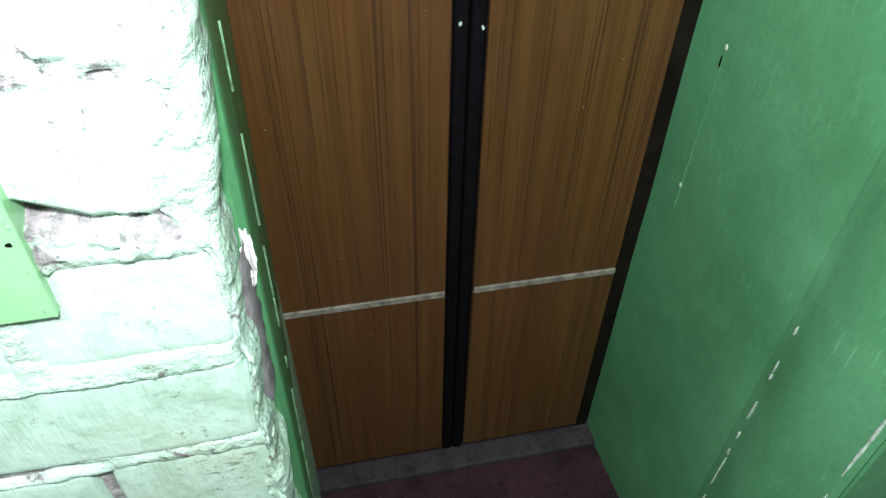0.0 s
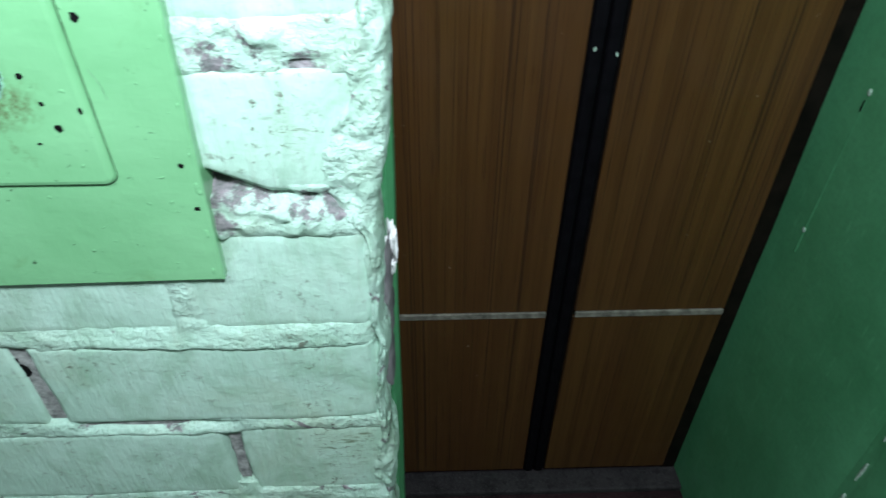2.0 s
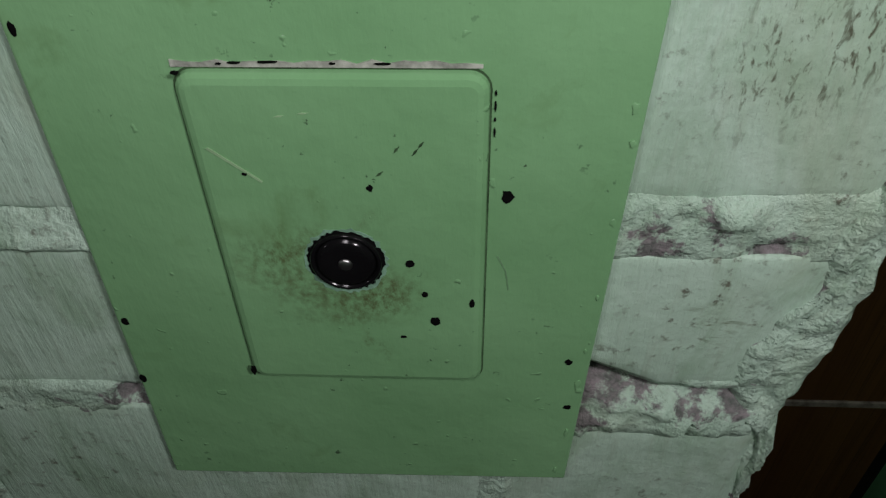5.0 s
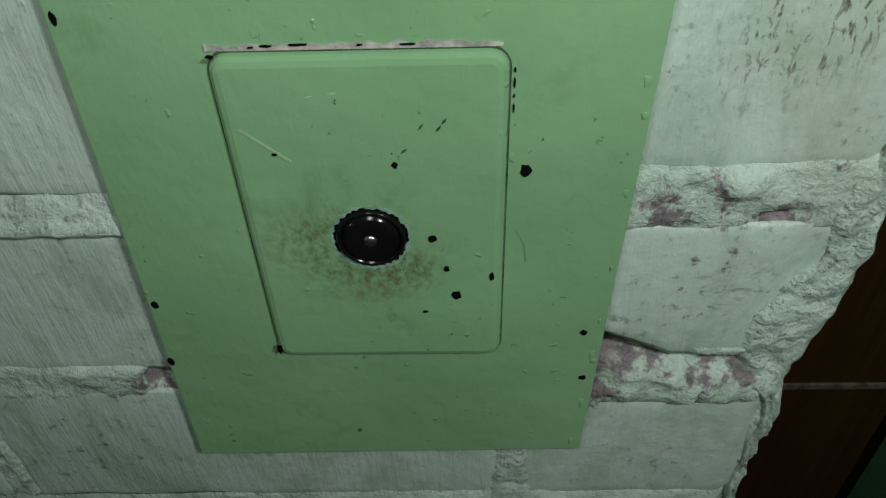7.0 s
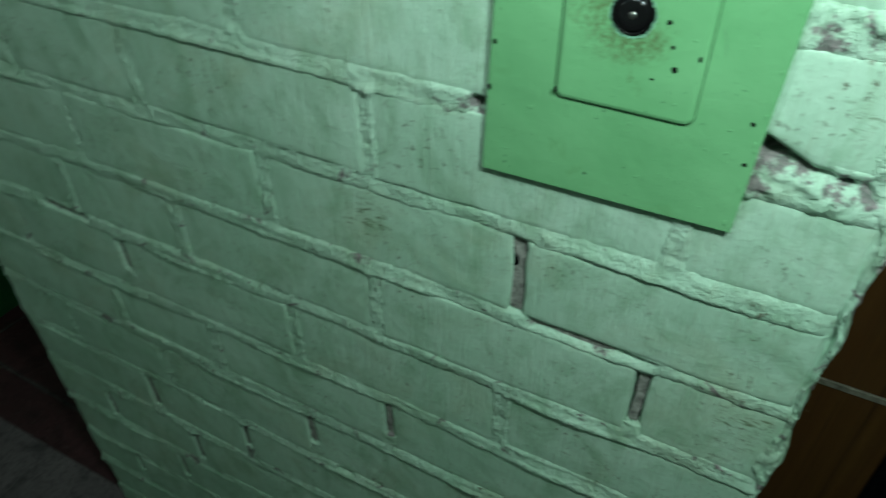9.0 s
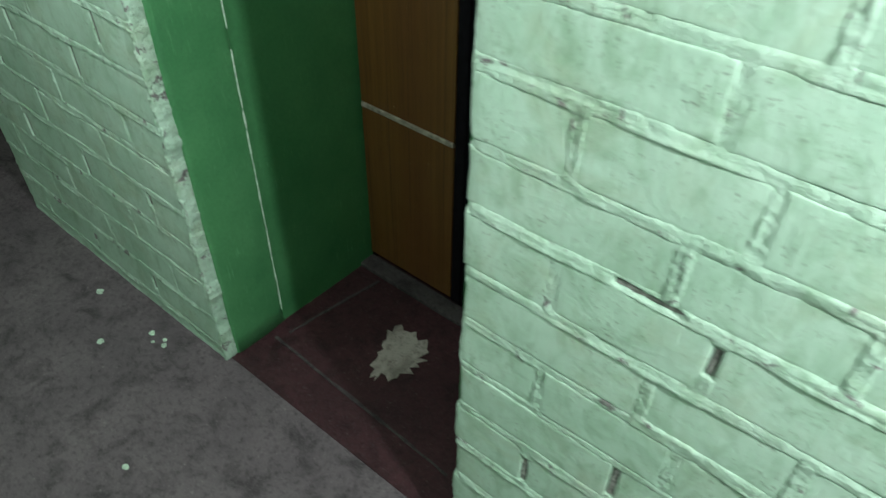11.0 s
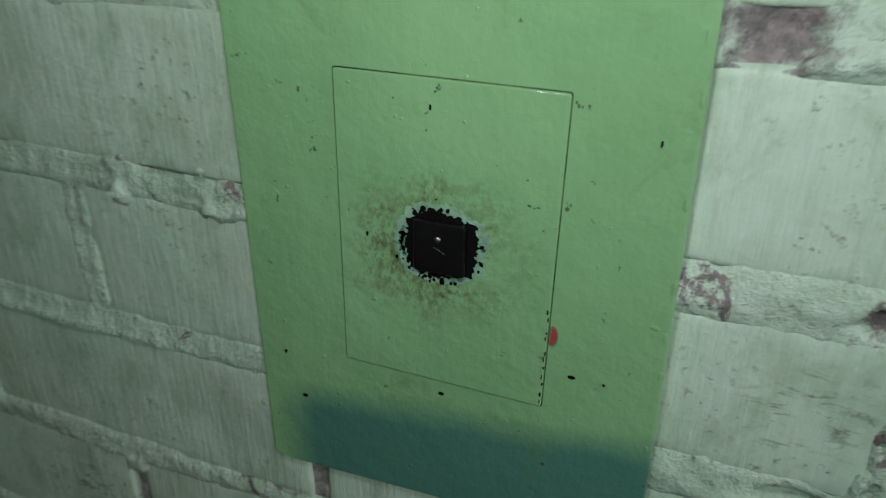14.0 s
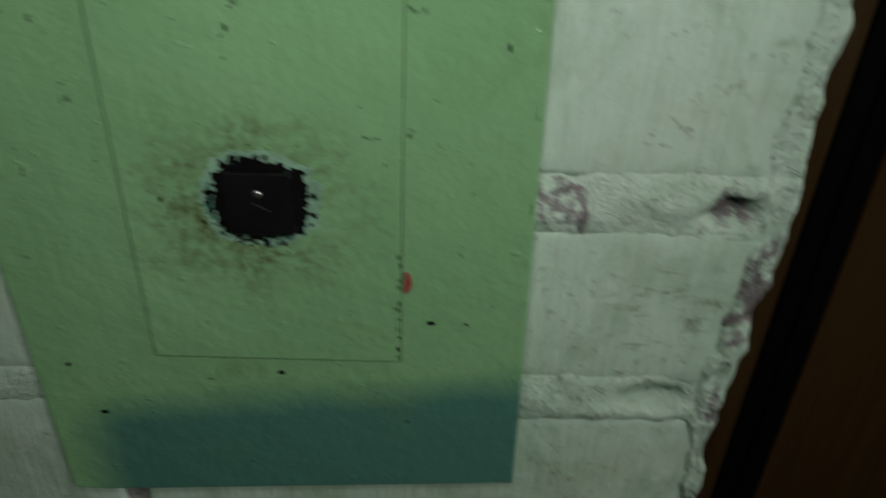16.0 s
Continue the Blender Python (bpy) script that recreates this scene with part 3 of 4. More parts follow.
def corner_crust(wall, edge, width, z0, z1, seed):
    """Rough-cast mortar that wraps the outer corner of a pier, in crumbs and dents under its paint."""
    rng = np.random.default_rng(seed)
    zs = np.arange(z0, z1, 0.0028)
    front, side = 15, 9
    shape = (len(zs), front + side)
    fine = 0.55 * smooth_noise(shape, 1.5, rng) + 0.6 * smooth_noise(shape, 3.0, rng)
    mid = smooth_noise(shape, 7.0, rng)
    slow = smooth_noise((len(zs), 1), 14, rng)[:, 0]
    rows = []
    for n, z in enumerate(zs):
        e = edge(z) + 0.0016 + 0.0020 * slow[n] + 0.0022 * mid[n, front]
        w = max(0.006, width(z) * (1 + 0.35 * slow[n] + 0.3 * mid[n, 3]))
        line = []
        for k in range(front):
            q = k / (front - 1)
            x = e - 0.003 - w * (1 - q)
            y = -0.0006 - 0.0030 * fine[n, k] - 0.0016 * mid[n, k] + 0.006 * (1 - min(1, q / 0.22)) + 0.004 * max(0, q - 0.75) * 4 * max(0, q - 0.75) * 4
            line.append((x, y, z + 0.0012 * fine[n, k]))
        for k in range(side):
            q = (k + 1) / side
            y = 0.0045 + 0.052 * q + 0.002 * mid[n, front + k]
            line.append((e + 0.0016 * fine[n, front + k] - 0.003 * max(0, 0.25 - q) * 4 - 0.004 * q, y, z))
        rows.append(line)
    co = np.array(rows, dtype=np.float32).reshape(-1, 3)
    idx = np.arange(len(co)).reshape(shape)
    quads = np.stack([idx[:-1, :-1], idx[:-1, 1:], idx[1:, 1:], idx[1:, :-1]], -1).reshape(-1, 4)
    me = bpy.data.meshes.new("corner_crust")
    me.from_pydata(co.tolist(), [], quads.tolist())
    me.materials.append(CRUST_PAINT)
    for p in me.polygons:
        p.use_smooth = True
    crust = tagged(new("corner_crust", me), "crumbly mortar corner under thick mint paint", kind="stuff")
    crust.parent = wall


def hump(z, lo, hi, soft=0.03):
    return min(1.0, max(0.0, (z - lo) / soft)) * min(1.0, max(0.0, (hi - z) / soft))


def reveal(name, x_front, x_back, side, label, seams=((0.178, 0.05, 1.7),), z_top=TOP, seed=0, paint=None, step=0.003, bead=None, start=0.0, thin=1.0, lean=(0.0, 0.0), bulge=0.003, gap=0.07):
    """A painted door reveal: a rounded front corner, a board up to the seam, a second one set back, and a chipped bead of old paint."""
    bm = bmesh.new()
    s = side

    def at(y, z=1.0):
        a, b = x_front + lean[0] * (z - 1), x_back + lean[1] * (z - 1)
        return a + (b - a) * y / DOOR_Y + s * bulge * max(0.0, math.sin(math.pi * (y - 0.03) / 0.14) if 0.03 < y < 0.17 else 0.0)

    # how far each line of the face lies behind its plane, and its depth
    line = [(0.016, 0.022 + start), (0.004, 0.018 + start), (0.0, 0.022 + start), (-0.001, 0.030 + start)]
    line += [(0.0, y) for y in (0.08, 0.095, 0.11, 0.125, 0.14, 0.155, 0.168, 0.177)]
    line += [(step, 0.180), (step, 0.3), (step, DOOR_Y + 0.02), (0.06, DOOR_Y + 0.02), (0.06, 0.03 + start)]
    zs = [0.0] + [0.06 * k for k in range(1, 33)] + [z_top]
    rows = []
    for z in zs:
        rows.append([bm.verts.new((at(y, z) - s * dx + 0.002 * fbm(z * 5, y * 9, seed + 2), y + (0.002 * fbm(z * 6, 1, seed) if y < 0.07 else 0), z)) for dx, y in line])
    for a, b in zip(rows, rows[1:]):
        for k in range(len(line)):
            bm.faces.new((a[k - 1], a[k], b[k], b[k - 1]))
    bm.faces.new(rows[0])
    bm.faces.new(rows[-1])
    bmesh.ops.recalc_face_normals(bm, faces=bm.faces[:])
    ob = tagged(part(name, bm, paint or REVEAL_GREEN, smooth=False), label, kind="structure")
    for p in ob.data.polygons:
        p.use_smooth = 0.02 < p.center.y < 0.177 and abs(p.normal.x) > 0.8
    for y_line, z, z_end, *own in seams:
        breaks = own[0] if own else gap
        r = random.Random(seed)
        while z < z_end:
            long = r.uniform(0.03, 0.16) * (1 - 0.85 * breaks)
            n = max(3, int(long / 0.012))
            b = bmesh.new()
            last = None
            for k in range(n + 1):
                zz = z + long * k / n
                wide = 0.0032 * thin * (0.25 + 0.9 * abs(math.sin(math.pi * k / n)) ** 0.5) * r.uniform(0.6, 1.4)
                y = y_line + 0.002 * fbm(zz * 12, 0, seed)
                ring = [b.verts.new((at(y, zz) + s * dx, y + dy, zz)) for dx, dy in ((-0.004, -wide), (0.0022, -wide * 0.5), (0.0022, wide * 0.5), (-0.004, wide))]
                if last:
                    for q in range(4):
                        b.faces.new((last[q - 1], last[q], ring[q], ring[q - 1]))
                last = ring
            bmesh.ops.recalc_face_normals(b, faces=b.faces[:])
            part("paint_bead", b, bead or PALE_BEAD, ob, smooth=True)
            z += long + (r.uniform(0.0, 0.004) if r.random() > breaks else r.uniform(0.012, 0.05))
    return ob


WORN = "dark green enamelled door reveal with a chipped pale seam"
reveal("reveal_1", 0.693, 0.663, 1, WORN, seed=3, bead=SCRATCH_DARK, start=0.026, lean=(0.010, 0.026), gap=0.5)
reveal_2 = reveal("reveal_2", 1.274, 1.243, -1, "green enamelled door reveal with a chipped pale seam", ((0.165, 0.03, 0.78), (0.026, 0.03, 0.80, 0.25)), seed=5, paint=WALL_GREEN, step=0.0006, thin=0.8, bulge=0.014, gap=0.8)
for y_, z_, ry_, rz_, paint_ in ((0.440, 0.962, 0.0036, 0.0050, PALE_BEAD), (0.446, 0.742, 0.0034, 0.0044, PALE_BEAD), (0.442, 0.942, 0.0016, 0.0085, CHIP_HOLE_BLACK), (0.166, 0.468, 0.0045, 0.010, PALE_BEAD), (0.164, 0.52, 0.003, 0.006, PALE_BEAD)):
    dab = bmesh.new()
    bmesh.ops.create_uvsphere(dab, u_segments=10, v_segments=6, radius=1)
    x_ = 1.274 - 0.031 * y_ / DOOR_Y - 0.0008
    bmesh.ops.transform(dab, verts=dab.verts, matrix=Matrix.Translation((x_, y_, z_)) @ Matrix.Diagonal((0.0016, ry_, rz_, 1)))
    part("paint_dab", dab, paint_, reveal_2, smooth=True)
drip = bmesh.new()
last_ = None
for k in range(25):
    z_, y_ = 0.70 + 0.0105 * k, 0.447 - 0.0003 * k
    x_ = 1.274 - 0.031 * y_ / DOOR_Y
    w_ = 0.0021 * (0.7 + 0.5 * fbm(k * 0.4, 0, 3))
    ring_ = [drip.verts.new(p) for p in ((x_ + 0.002, y_ - w_, z_), (x_ - 0.0014, y_, z_), (x_ + 0.002, y_ + w_, z_))]
    if last_:
        for q in range(2):
            drip.faces.new((last_[q], last_[q + 1], ring_[q + 1], ring_[q]))
    last_ = ring_
bmesh.ops.recalc_face_normals(drip, faces=drip.faces[:])
part("paint_drip", drip, WALL_GREEN, reveal_2, smooth=True)
reveal("reveal_3", -0.412, -0.470, -1, WORN, seed=7)
reveal("reveal_4", -1.119, -1.110, 1, WORN, seed=9, start=0.012, thin=0.7)
reveal("reveal_5", -2.092, -2.06, -1, WORN, seams=(), seed=11)
reveal("reveal_6", -3.51, -3.48, 1, "green enamelled reveal of a further door", seams=(), seed=13)
tagged(part("wall_pier_east", plan_prism([(1.284, 0.016), (2.6, 0.016), (2.6, 0.72), (1.30, 0.72)], 0, HIGH), WALL_GREEN), "green enamelled wall beside the lift", kind="structure")
tagged(part("wall_pier_west", plan_prism([(-4.6, 0.016), (-3.524, 0.016), (-3.54, 0.72), (-4.6, 0.72)], 0, HIGH), WALL_GREEN), "green enamelled wall beside the far door", kind="structure")

def EDGE_A(z):
    return 0.6845 + 0.0095 * min(1.0, max(0.0, (z - 1.10) / 0.13)) + 0.002 * math.sin(z * 37)


def EDGE_B(z):
    return -1.123 + 0.002 * math.sin(z * 31)


# beds, the two alternating rows of head joints, and the joints left open: x, middle height, half height, half width
BEDS_A = [0.0, 0.062, 0.160, 0.260, 0.360, 0.460, 0.558, 0.660, 0.756, 0.857, 0.954, 1.050, 1.148, 1.242, 1.34, 1.44, 1.54, 1.64]
BONDS_A = ((-0.268, -0.068, 0.190, 0.450), (-0.128, 0.053, 0.312, 0.569))
OPEN_A = ((0.450, 1.005, 0.045, 0.0075), (0.566, 0.910, 0.032, 0.0042), (0.312, 0.722, 0.030, 0.0045), (0.190, 0.628, 0.033, 0.006), (0.053, 0.522, 0.026, 0.0065), (-0.128, 0.515, 0.033, 0.0045), (-0.068, 0.412, 0.032, 0.0055),
          (-0.268, 0.405, 0.033, 0.0045), (0.190, 0.430, 0.030, 0.006), (0.053, 0.325, 0.030, 0.0055), (-0.128, 0.312, 0.03, 0.005), (-0.268, 0.228, 0.028, 0.005), (-0.068, 0.225, 0.03, 0.0055), (0.190, 0.21, 0.03, 0.006), (-0.068, 0.818, 0.022, 0.003))
BEDS_B = [0.0, 0.040, 0.145, 0.250, 0.356, 0.460, 0.563, 0.661, 0.764, 0.871, 0.978, 1.085, 1.187, 1.286, 1.385, 1.485, 1.585, 1.684]
BONDS_B = ((-1.822, -1.546, -1.267), (-1.943, -1.678, -1.399))
OPEN_B = ((-1.943, 1.127, 0.036, 0.005), (-1.399, 1.110, 0.022, 0.006), (-1.546, 1.030, 0.033, 0.005), (-1.267, 1.048, 0.032, 0.006), (-1.678, 0.942, 0.036, 0.004), (-1.399, 0.926, 0.046, 0.007), (-1.822, 0.826, 0.042, 0.004),
          (-1.267, 0.832, 0.034, 0.005), (-1.546, 0.845, 0.022, 0.003), (-1.943, 0.735, 0.030, 0.004), (-1.678, 0.728, 0.026, 0.0035), (-1.399, 0.718, 0.036, 0.004), (-1.822, 0.610, 0.040, 0.0055), (-1.678, 0.512, 0.045, 0.006),
          (-1.943, 0.512, 0.04, 0.004), (-1.822, 0.40, 0.035, 0.004), (-1.678, 0.30, 0.036, 0.005), (-1.546, 0.398, 0.03, 0.004), (-1.267, 0.440, 0.025, 0.0045), (-1.399, 0.105, 0.03, 0.005), (-1.822, 1.045, 0.02, 0.0025))
pier_a, bricks_a = masonry("wall_pier_middle", "brick pier under thick chipped mint paint", -0.405, 0.690, -0.06, -0.035, BEDS_A, BONDS_A,
                           EDGE_A, lambda z: -0.404 + 0.003 * math.sin(z * 29), 21,
                           [(0.608, 1.166, 0.009, 0.006, 0.04), (0.620, 1.163, 0.010, 0.004, 0.03), (0.632, 1.158, 0.010, 0.0035, 0.02), (0.650, 1.155, 0.012, 0.004, 0.012), (0.667, 1.156, 0.010, 0.005, 0.012), (0.447, 1.018, 0.005, 0.008, 0.05), (0.527, 0.956, 0.045, 0.004, 0.010), (0.412, 1.150, 0.006, 0.006, 0.02), (0.657, 1.234, 0.010, 0.0025, 0.008), (0.345, 1.245, 0.008, 0.008, 0.012)],
                           [(0.595, 0.70, 1.231, 1.256), (0.595, 0.70, 1.131, 1.160), (0.595, 0.635, 1.140, 1.167), (0.36, 0.42, 1.140, 1.156)],
                           [(1.242, 1.232, 1.255), (1.148, 1.133, 1.163)], OPEN_A,
                           ((-0.20, -0.11, 0.857), (0.22, 0.25, 0.558), (-0.02, 0.02, 0.558), (0.462, 0.54, 0.954)))
pier_b, bricks_b = masonry("wall_pier_left", "brick pier under thick mint paint with open joints", -2.084, -1.120, 0.02, 0.01, BEDS_B, BONDS_B,
                           EDGE_B, lambda z: -2.083 + 0.004 * math.sin(z * 27), 33,
                           [(-1.209, 1.386, 0.015, 0.012, 0.007), (-1.146, 1.283, 0.009, 0.0045, 0.03), (-1.16, 1.187, 0.012, 0.005, 0.02), (-1.943, 1.10, 0.008, 0.012, 0.03), (-1.815, 1.087, 0.008, 0.006, 0.03)],
                           [(-1.225, -1.118, 1.271, 1.296), (-1.195, -1.118, 1.376, 1.396), (-1.225, -1.118, 1.175, 1.198), (-1.52, -1.42, 1.274, 1.298), (-1.60, -1.42, 1.376, 1.394)],
                           [(1.286, 1.274, 1.296), (1.385, 1.374, 1.394), (1.187, 1.176, 1.197)], OPEN_B,
                           ((-1.87, -1.715, 0.871), (-1.375, -1.285, 0.871), (-1.40, -1.33, 1.085), (-1.19, -1.155, 0.563)))

# flat black blobs that paint in the dark of small holes in open joints
for x_, z_, rx_, rz_ in ((0.4478, 1.016, 0.0040, 0.0062), (0.4455, 1.026, 0.0022, 0.0036), (-1.268, 1.038, 0.0030, 0.0080)):
    part("joint_hole_shade", prism(blob(x_, z_, rx_, rz_, 0.3, int(z_ * 1000), 13), 0.0028, 0.02), CHIP_HOLE_BLACK, pier_a if x_ > 0 else pier_b, "flat black patch painting in the shade of a small joint hole")
corner_crust(pier_a, EDGE_A, lambda z: 0.006 + 0.021 * hump(z, 1.13, 1.265) + 0.008 * hump(z, 1.25, 1.36) + 0.012 * hump(z, 0.85, 0.93), 0.0, 1.64, 5)
corner_crust(pier_b, EDGE_B, lambda z: 0.012 + 0.006 * hump(z, 1.15, 1.32), 0.0, 1.68, 6)


# ---- lift doors ----
def lift_door(x0, seam0, seam1, x1, label, seed, spots=False):
    """Sliding lift door: two laminate leaves with a cover strip each, black rubber at the meeting edges, a dark frame."""
    thing = tagged(empty("lift_door", (seam0 + seam1) / 2, DOOR_Y, 0), label, "lift door", group="lift doors")
    off = Matrix.Translation((-(seam0 + seam1) / 2, -DOOR_Y, 0))

    def add(name, bm, material, parent, note=""):
        bmesh.ops.transform(bm, matrix=off, verts=bm.verts)
        return part(name, bm, material, parent, note)

    z0, strip = 0.036, 0.518
    for a, b in ((x0, seam0), (seam1, x1)):
        leaf = add("door_leaf", block(a, b, DOOR_Y + 0.004, DOOR_Y + 0.03, z0, TOP - 0.01), JAMB, thing, "dark edge of the door leaf")
        add("lower_panel", block(a + 0.002, b - 0.002, DOOR_Y, DOOR_Y + 0.006, z0 + 0.004, strip - 0.006, 0.0012, 1), LAMINATE, leaf, "brown teak-look laminate panel")
        add("upper_panel", block(a + 0.002, b - 0.002, DOOR_Y, DOOR_Y + 0.006, strip + 0.006, TOP - 0.014, 0.0012, 1), LAMINATE, leaf, "brown teak-look laminate panel")
        add("cover_strip", block(a + 0.004, b - 0.003, DOOR_Y - 0.003, DOOR_Y + 0.005, strip - 0.0062, strip + 0.0062, 0.0015, 2), STRIP, leaf, "dull pale metal strip")
    mid = (seam0 + seam1) / 2
    for a, b in ((seam0 + 0.001, mid - 0.001), (mid + 0.001, seam1 - 0.001)):
        add("rubber_edge", block(a, b, DOOR_Y - 0.001, DOOR_Y + 0.028, z0 - 0.006, TOP - 0.01, 0.006, 3), RUBBER, thing, "black rubber edge")
    for a, b in ((x0 - 0.045, x0 - 0.002), (x1 + 0.002, x1 + 0.045)):
        add("door_frame", block(a, b, DOOR_Y + 0.012, DOOR_Y + 0.05, 0.0, TOP), JAMB, thing, "black-brown frame")
    add("back_plate", block(x0 - 0.05, x1 + 0.05, DOOR_Y + 0.05, DOOR_Y + 0.07, 0.0, TOP), JAMB, thing, "dark shaft side")
    r = random.Random(seed)
    for x in (seam0 + 0.008, seam1 - 0.006) if spots else ():
        add("paint_spot", prism(blob(x, 1.0 + r.uniform(-0.02, 0.03), 0.0018, 0.0030, 0.4, seed + int(x * 100), 9), DOOR_Y - 0.0032, DOOR_Y), PALE_BEAD, thing, "pale paint spot")
    return thing


lift_door(0.640, 0.915, 0.957, 1.212, "closed sliding lift door in brown wood laminate", 4, True)
lift_door(-1.106, -0.814, -0.751, -0.478, "closed sliding lift door in scratched brown laminate", 8)
lift_door(-3.46, -2.78, -2.69, -2.10, "dark closed lift door in the far recess", 12)


# ---- call panels ----
def chips(parent, spots, y, seed, material=CHIP_HOLE_BLACK, name="paint_chip"):
    for k, (x, z, rx, rz) in enumerate(spots):
        part(name, prism(blob(x, z, rx, rz, 0.22, seed + k, 11), y - 0.0003, y + 0.0004), material, parent)


def ragged_edge(parent, x0, x1, z0, z1, y, seed, material):
    """Lumps of brushed paint along the edge of a plate."""
    r = random.Random(seed)
    z = z0
    while z < z1:
        h = r.uniform(0.003, 0.011)
        x = x0 + (x1 - x0) * (z - z0) / (z1 - z0)
        part("paint_lump", prism(blob(x + r.uniform(-0.0035, 0.001), z, r.uniform(0.0005, 0.0013), h / 3, 0.35, seed + int(z * 1000), 9), y - r.uniform(0.0002, 0.0005), y + 0.001, 0.0002), material, parent, smooth=True)
        z += h + r.uniform(0.006, 0.034)


def panel_round():
    thing = tagged(empty("call_panel", 0.51, 0, 1.1), "green painted lift call panel with round black button", "call panel", group="lift call panels")
    thing.location = (0, 0, 0)
    part("backing_plate", prism([(0.4195, 1.102), (0.5975, 1.105), (0.606, 1.405), (0.430, 1.405)], -0.0065, 0.012, 0.0012), PLATE_A, thing, "leaf-green enamelled steel plate", smooth=False)
    cover = part("cover", prism(rounded(0.4702, 0.5588, 1.1742, 1.3035, 0.006), -0.0100, -0.0060, 0.0036), PLATE_A, thing, "raised green cover with rounded corners", smooth=False)
    # a solid dark sliver; its colour stands for the shade in the gap
    part("cover_gap_shade", prism(rounded(0.4698, 0.5592, 1.1738, 1.3041, 0.0064), -0.0068, -0.0062), GAP_SCRATCH_GREEN, thing, "dark green rim painting in the shade of the gap round the cover")
    y = -0.0100
    part("worn_ring", prism(blob(0.5128, 1.2363, 0.0138, 0.0140, 0.05, 8, 60), y - 0.0002, y + 0.001), WORN_TEAL, cover, "pale ring of older paint")
    part("button_surround", prism(blob(0.5128, 1.2365, 0.0127, 0.0127, 0.045, 5, 70), y - 0.0004, y + 0.001), CHIP_HOLE_BLACK, cover, "ragged black ring where the paint ends")
    button = part("button", lathe(0.5128, y, 1.2365, [(0.0119, 0.001), (0.0119, -0.0012), (0.0112, -0.0018), (0.0106, -0.0014), (0.0102, -0.0004), (0.0099, -0.0004), (0.0094, -0.0018), (0.0080, -0.0023), (0.004, -0.0021), (0.0004, -0.0020)], 48), BLACK_PLASTIC, cover, "glossy black round button", smooth=True)
    # steel dot added for the glint in the middle of the round button
    part("glint_dot", lathe(0.5128, y - 0.0016, 1.2365, [(0.0024, 0.001), (0.0024, -0.0006), (0.0017, -0.0012), (0.0003, -0.0013)], 16), STEEL, button, "small bright steel dot added for the glint on the button", smooth=True)
    chips(thing, [(0.565, 1.261, 0.0018, 0.0024), (0.5915, 1.184, 0.0014, 0.0016), (0.5935, 1.157, 0.0016, 0.0012), (0.4262, 1.2015, 0.0014, 0.0020), (0.4235, 1.169, 0.0012, 0.0026), (0.4300, 1.3145, 0.0010, 0.0020)], -0.0065, 70)
    chips(cover, [(0.534, 1.2357, 0.0017, 0.0014), (0.542, 1.2087, 0.0018, 0.0020), (0.5385, 1.2217, 0.0010, 0.0012), (0.5545, 1.2177, 0.0009, 0.0022), (0.523, 1.2662, 0.0010, 0.0012), (0.530, 1.2002, 0.0011, 0.0006), (0.4713, 1.1795, 0.0010, 0.0026), (0.4725, 1.3036, 0.0012, 0.0005), (0.4855, 1.2707, 0.0009, 0.0006)], -0.0100, 90)
    part("scratch", prism([(0.4755, 1.2795), (0.4763, 1.280), (0.4905, 1.2682), (0.4901, 1.2676)], -0.0103, -0.0097), SCRATCH, cover, "long pale scratch")
    for k, (x, z, a) in enumerate(((0.5372, 1.2790, 0.9), (0.5390, 1.2815, 0.9), (0.5318, 1.2798, 0.9), (0.5262, 1.2712, 0.7), (0.4990, 1.2905, 0.2), (0.5060, 1.2915, 0.1))):
        dx, dz = 0.0016 * math.cos(a), 0.0016 * math.sin(a)
        part("scratch", prism([(x - dx, z - dz), (x + 0.0003, z - 0.0003), (x + dx, z + dz), (x - 0.0003, z + 0.0003)], -0.01015, -0.0097), GAP_SCRATCH_GREEN if k < 4 else SCRATCH, cover)
    part("scratch", prism([(0.5625, 1.2365), (0.5655, 1.2300), (0.5668, 1.2215), (0.5672, 1.2215), (0.5659, 1.2302), (0.5629, 1.2367)], -0.0067, -0.0063), SCRATCH_DARK, thing)
    r = random.Random(77)
    upper = [(0.4705 + 0.0043 * k, 1.3047 + r.uniform(0.0002, 0.0016)) for k in range(21)]
    part("cracked_paint", prism([(0.5565, 1.3040), (0.4705, 1.3040)] + upper, -0.0071, -0.006), CRACK, thing, "pale cracked paint over the cover")
    chips(thing, [(0.475 + 0.0045 * k, 1.3052 + r.uniform(-0.0003, 0.0006), r.uniform(0.0008, 0.0030), 0.00025) for k in range(14) if r.random() < 0.35], -0.0073, 210)
    chips(thing, [(0.5602, 1.2965 - 0.0042 * k, 0.0003, r.uniform(0.0006, 0.0016)) for k in range(4)], -0.0067, 230)
    ragged_edge(thing, 0.595, 0.603, 1.112, 1.40, -0.0065, 41, PLATE_A)
    return thing


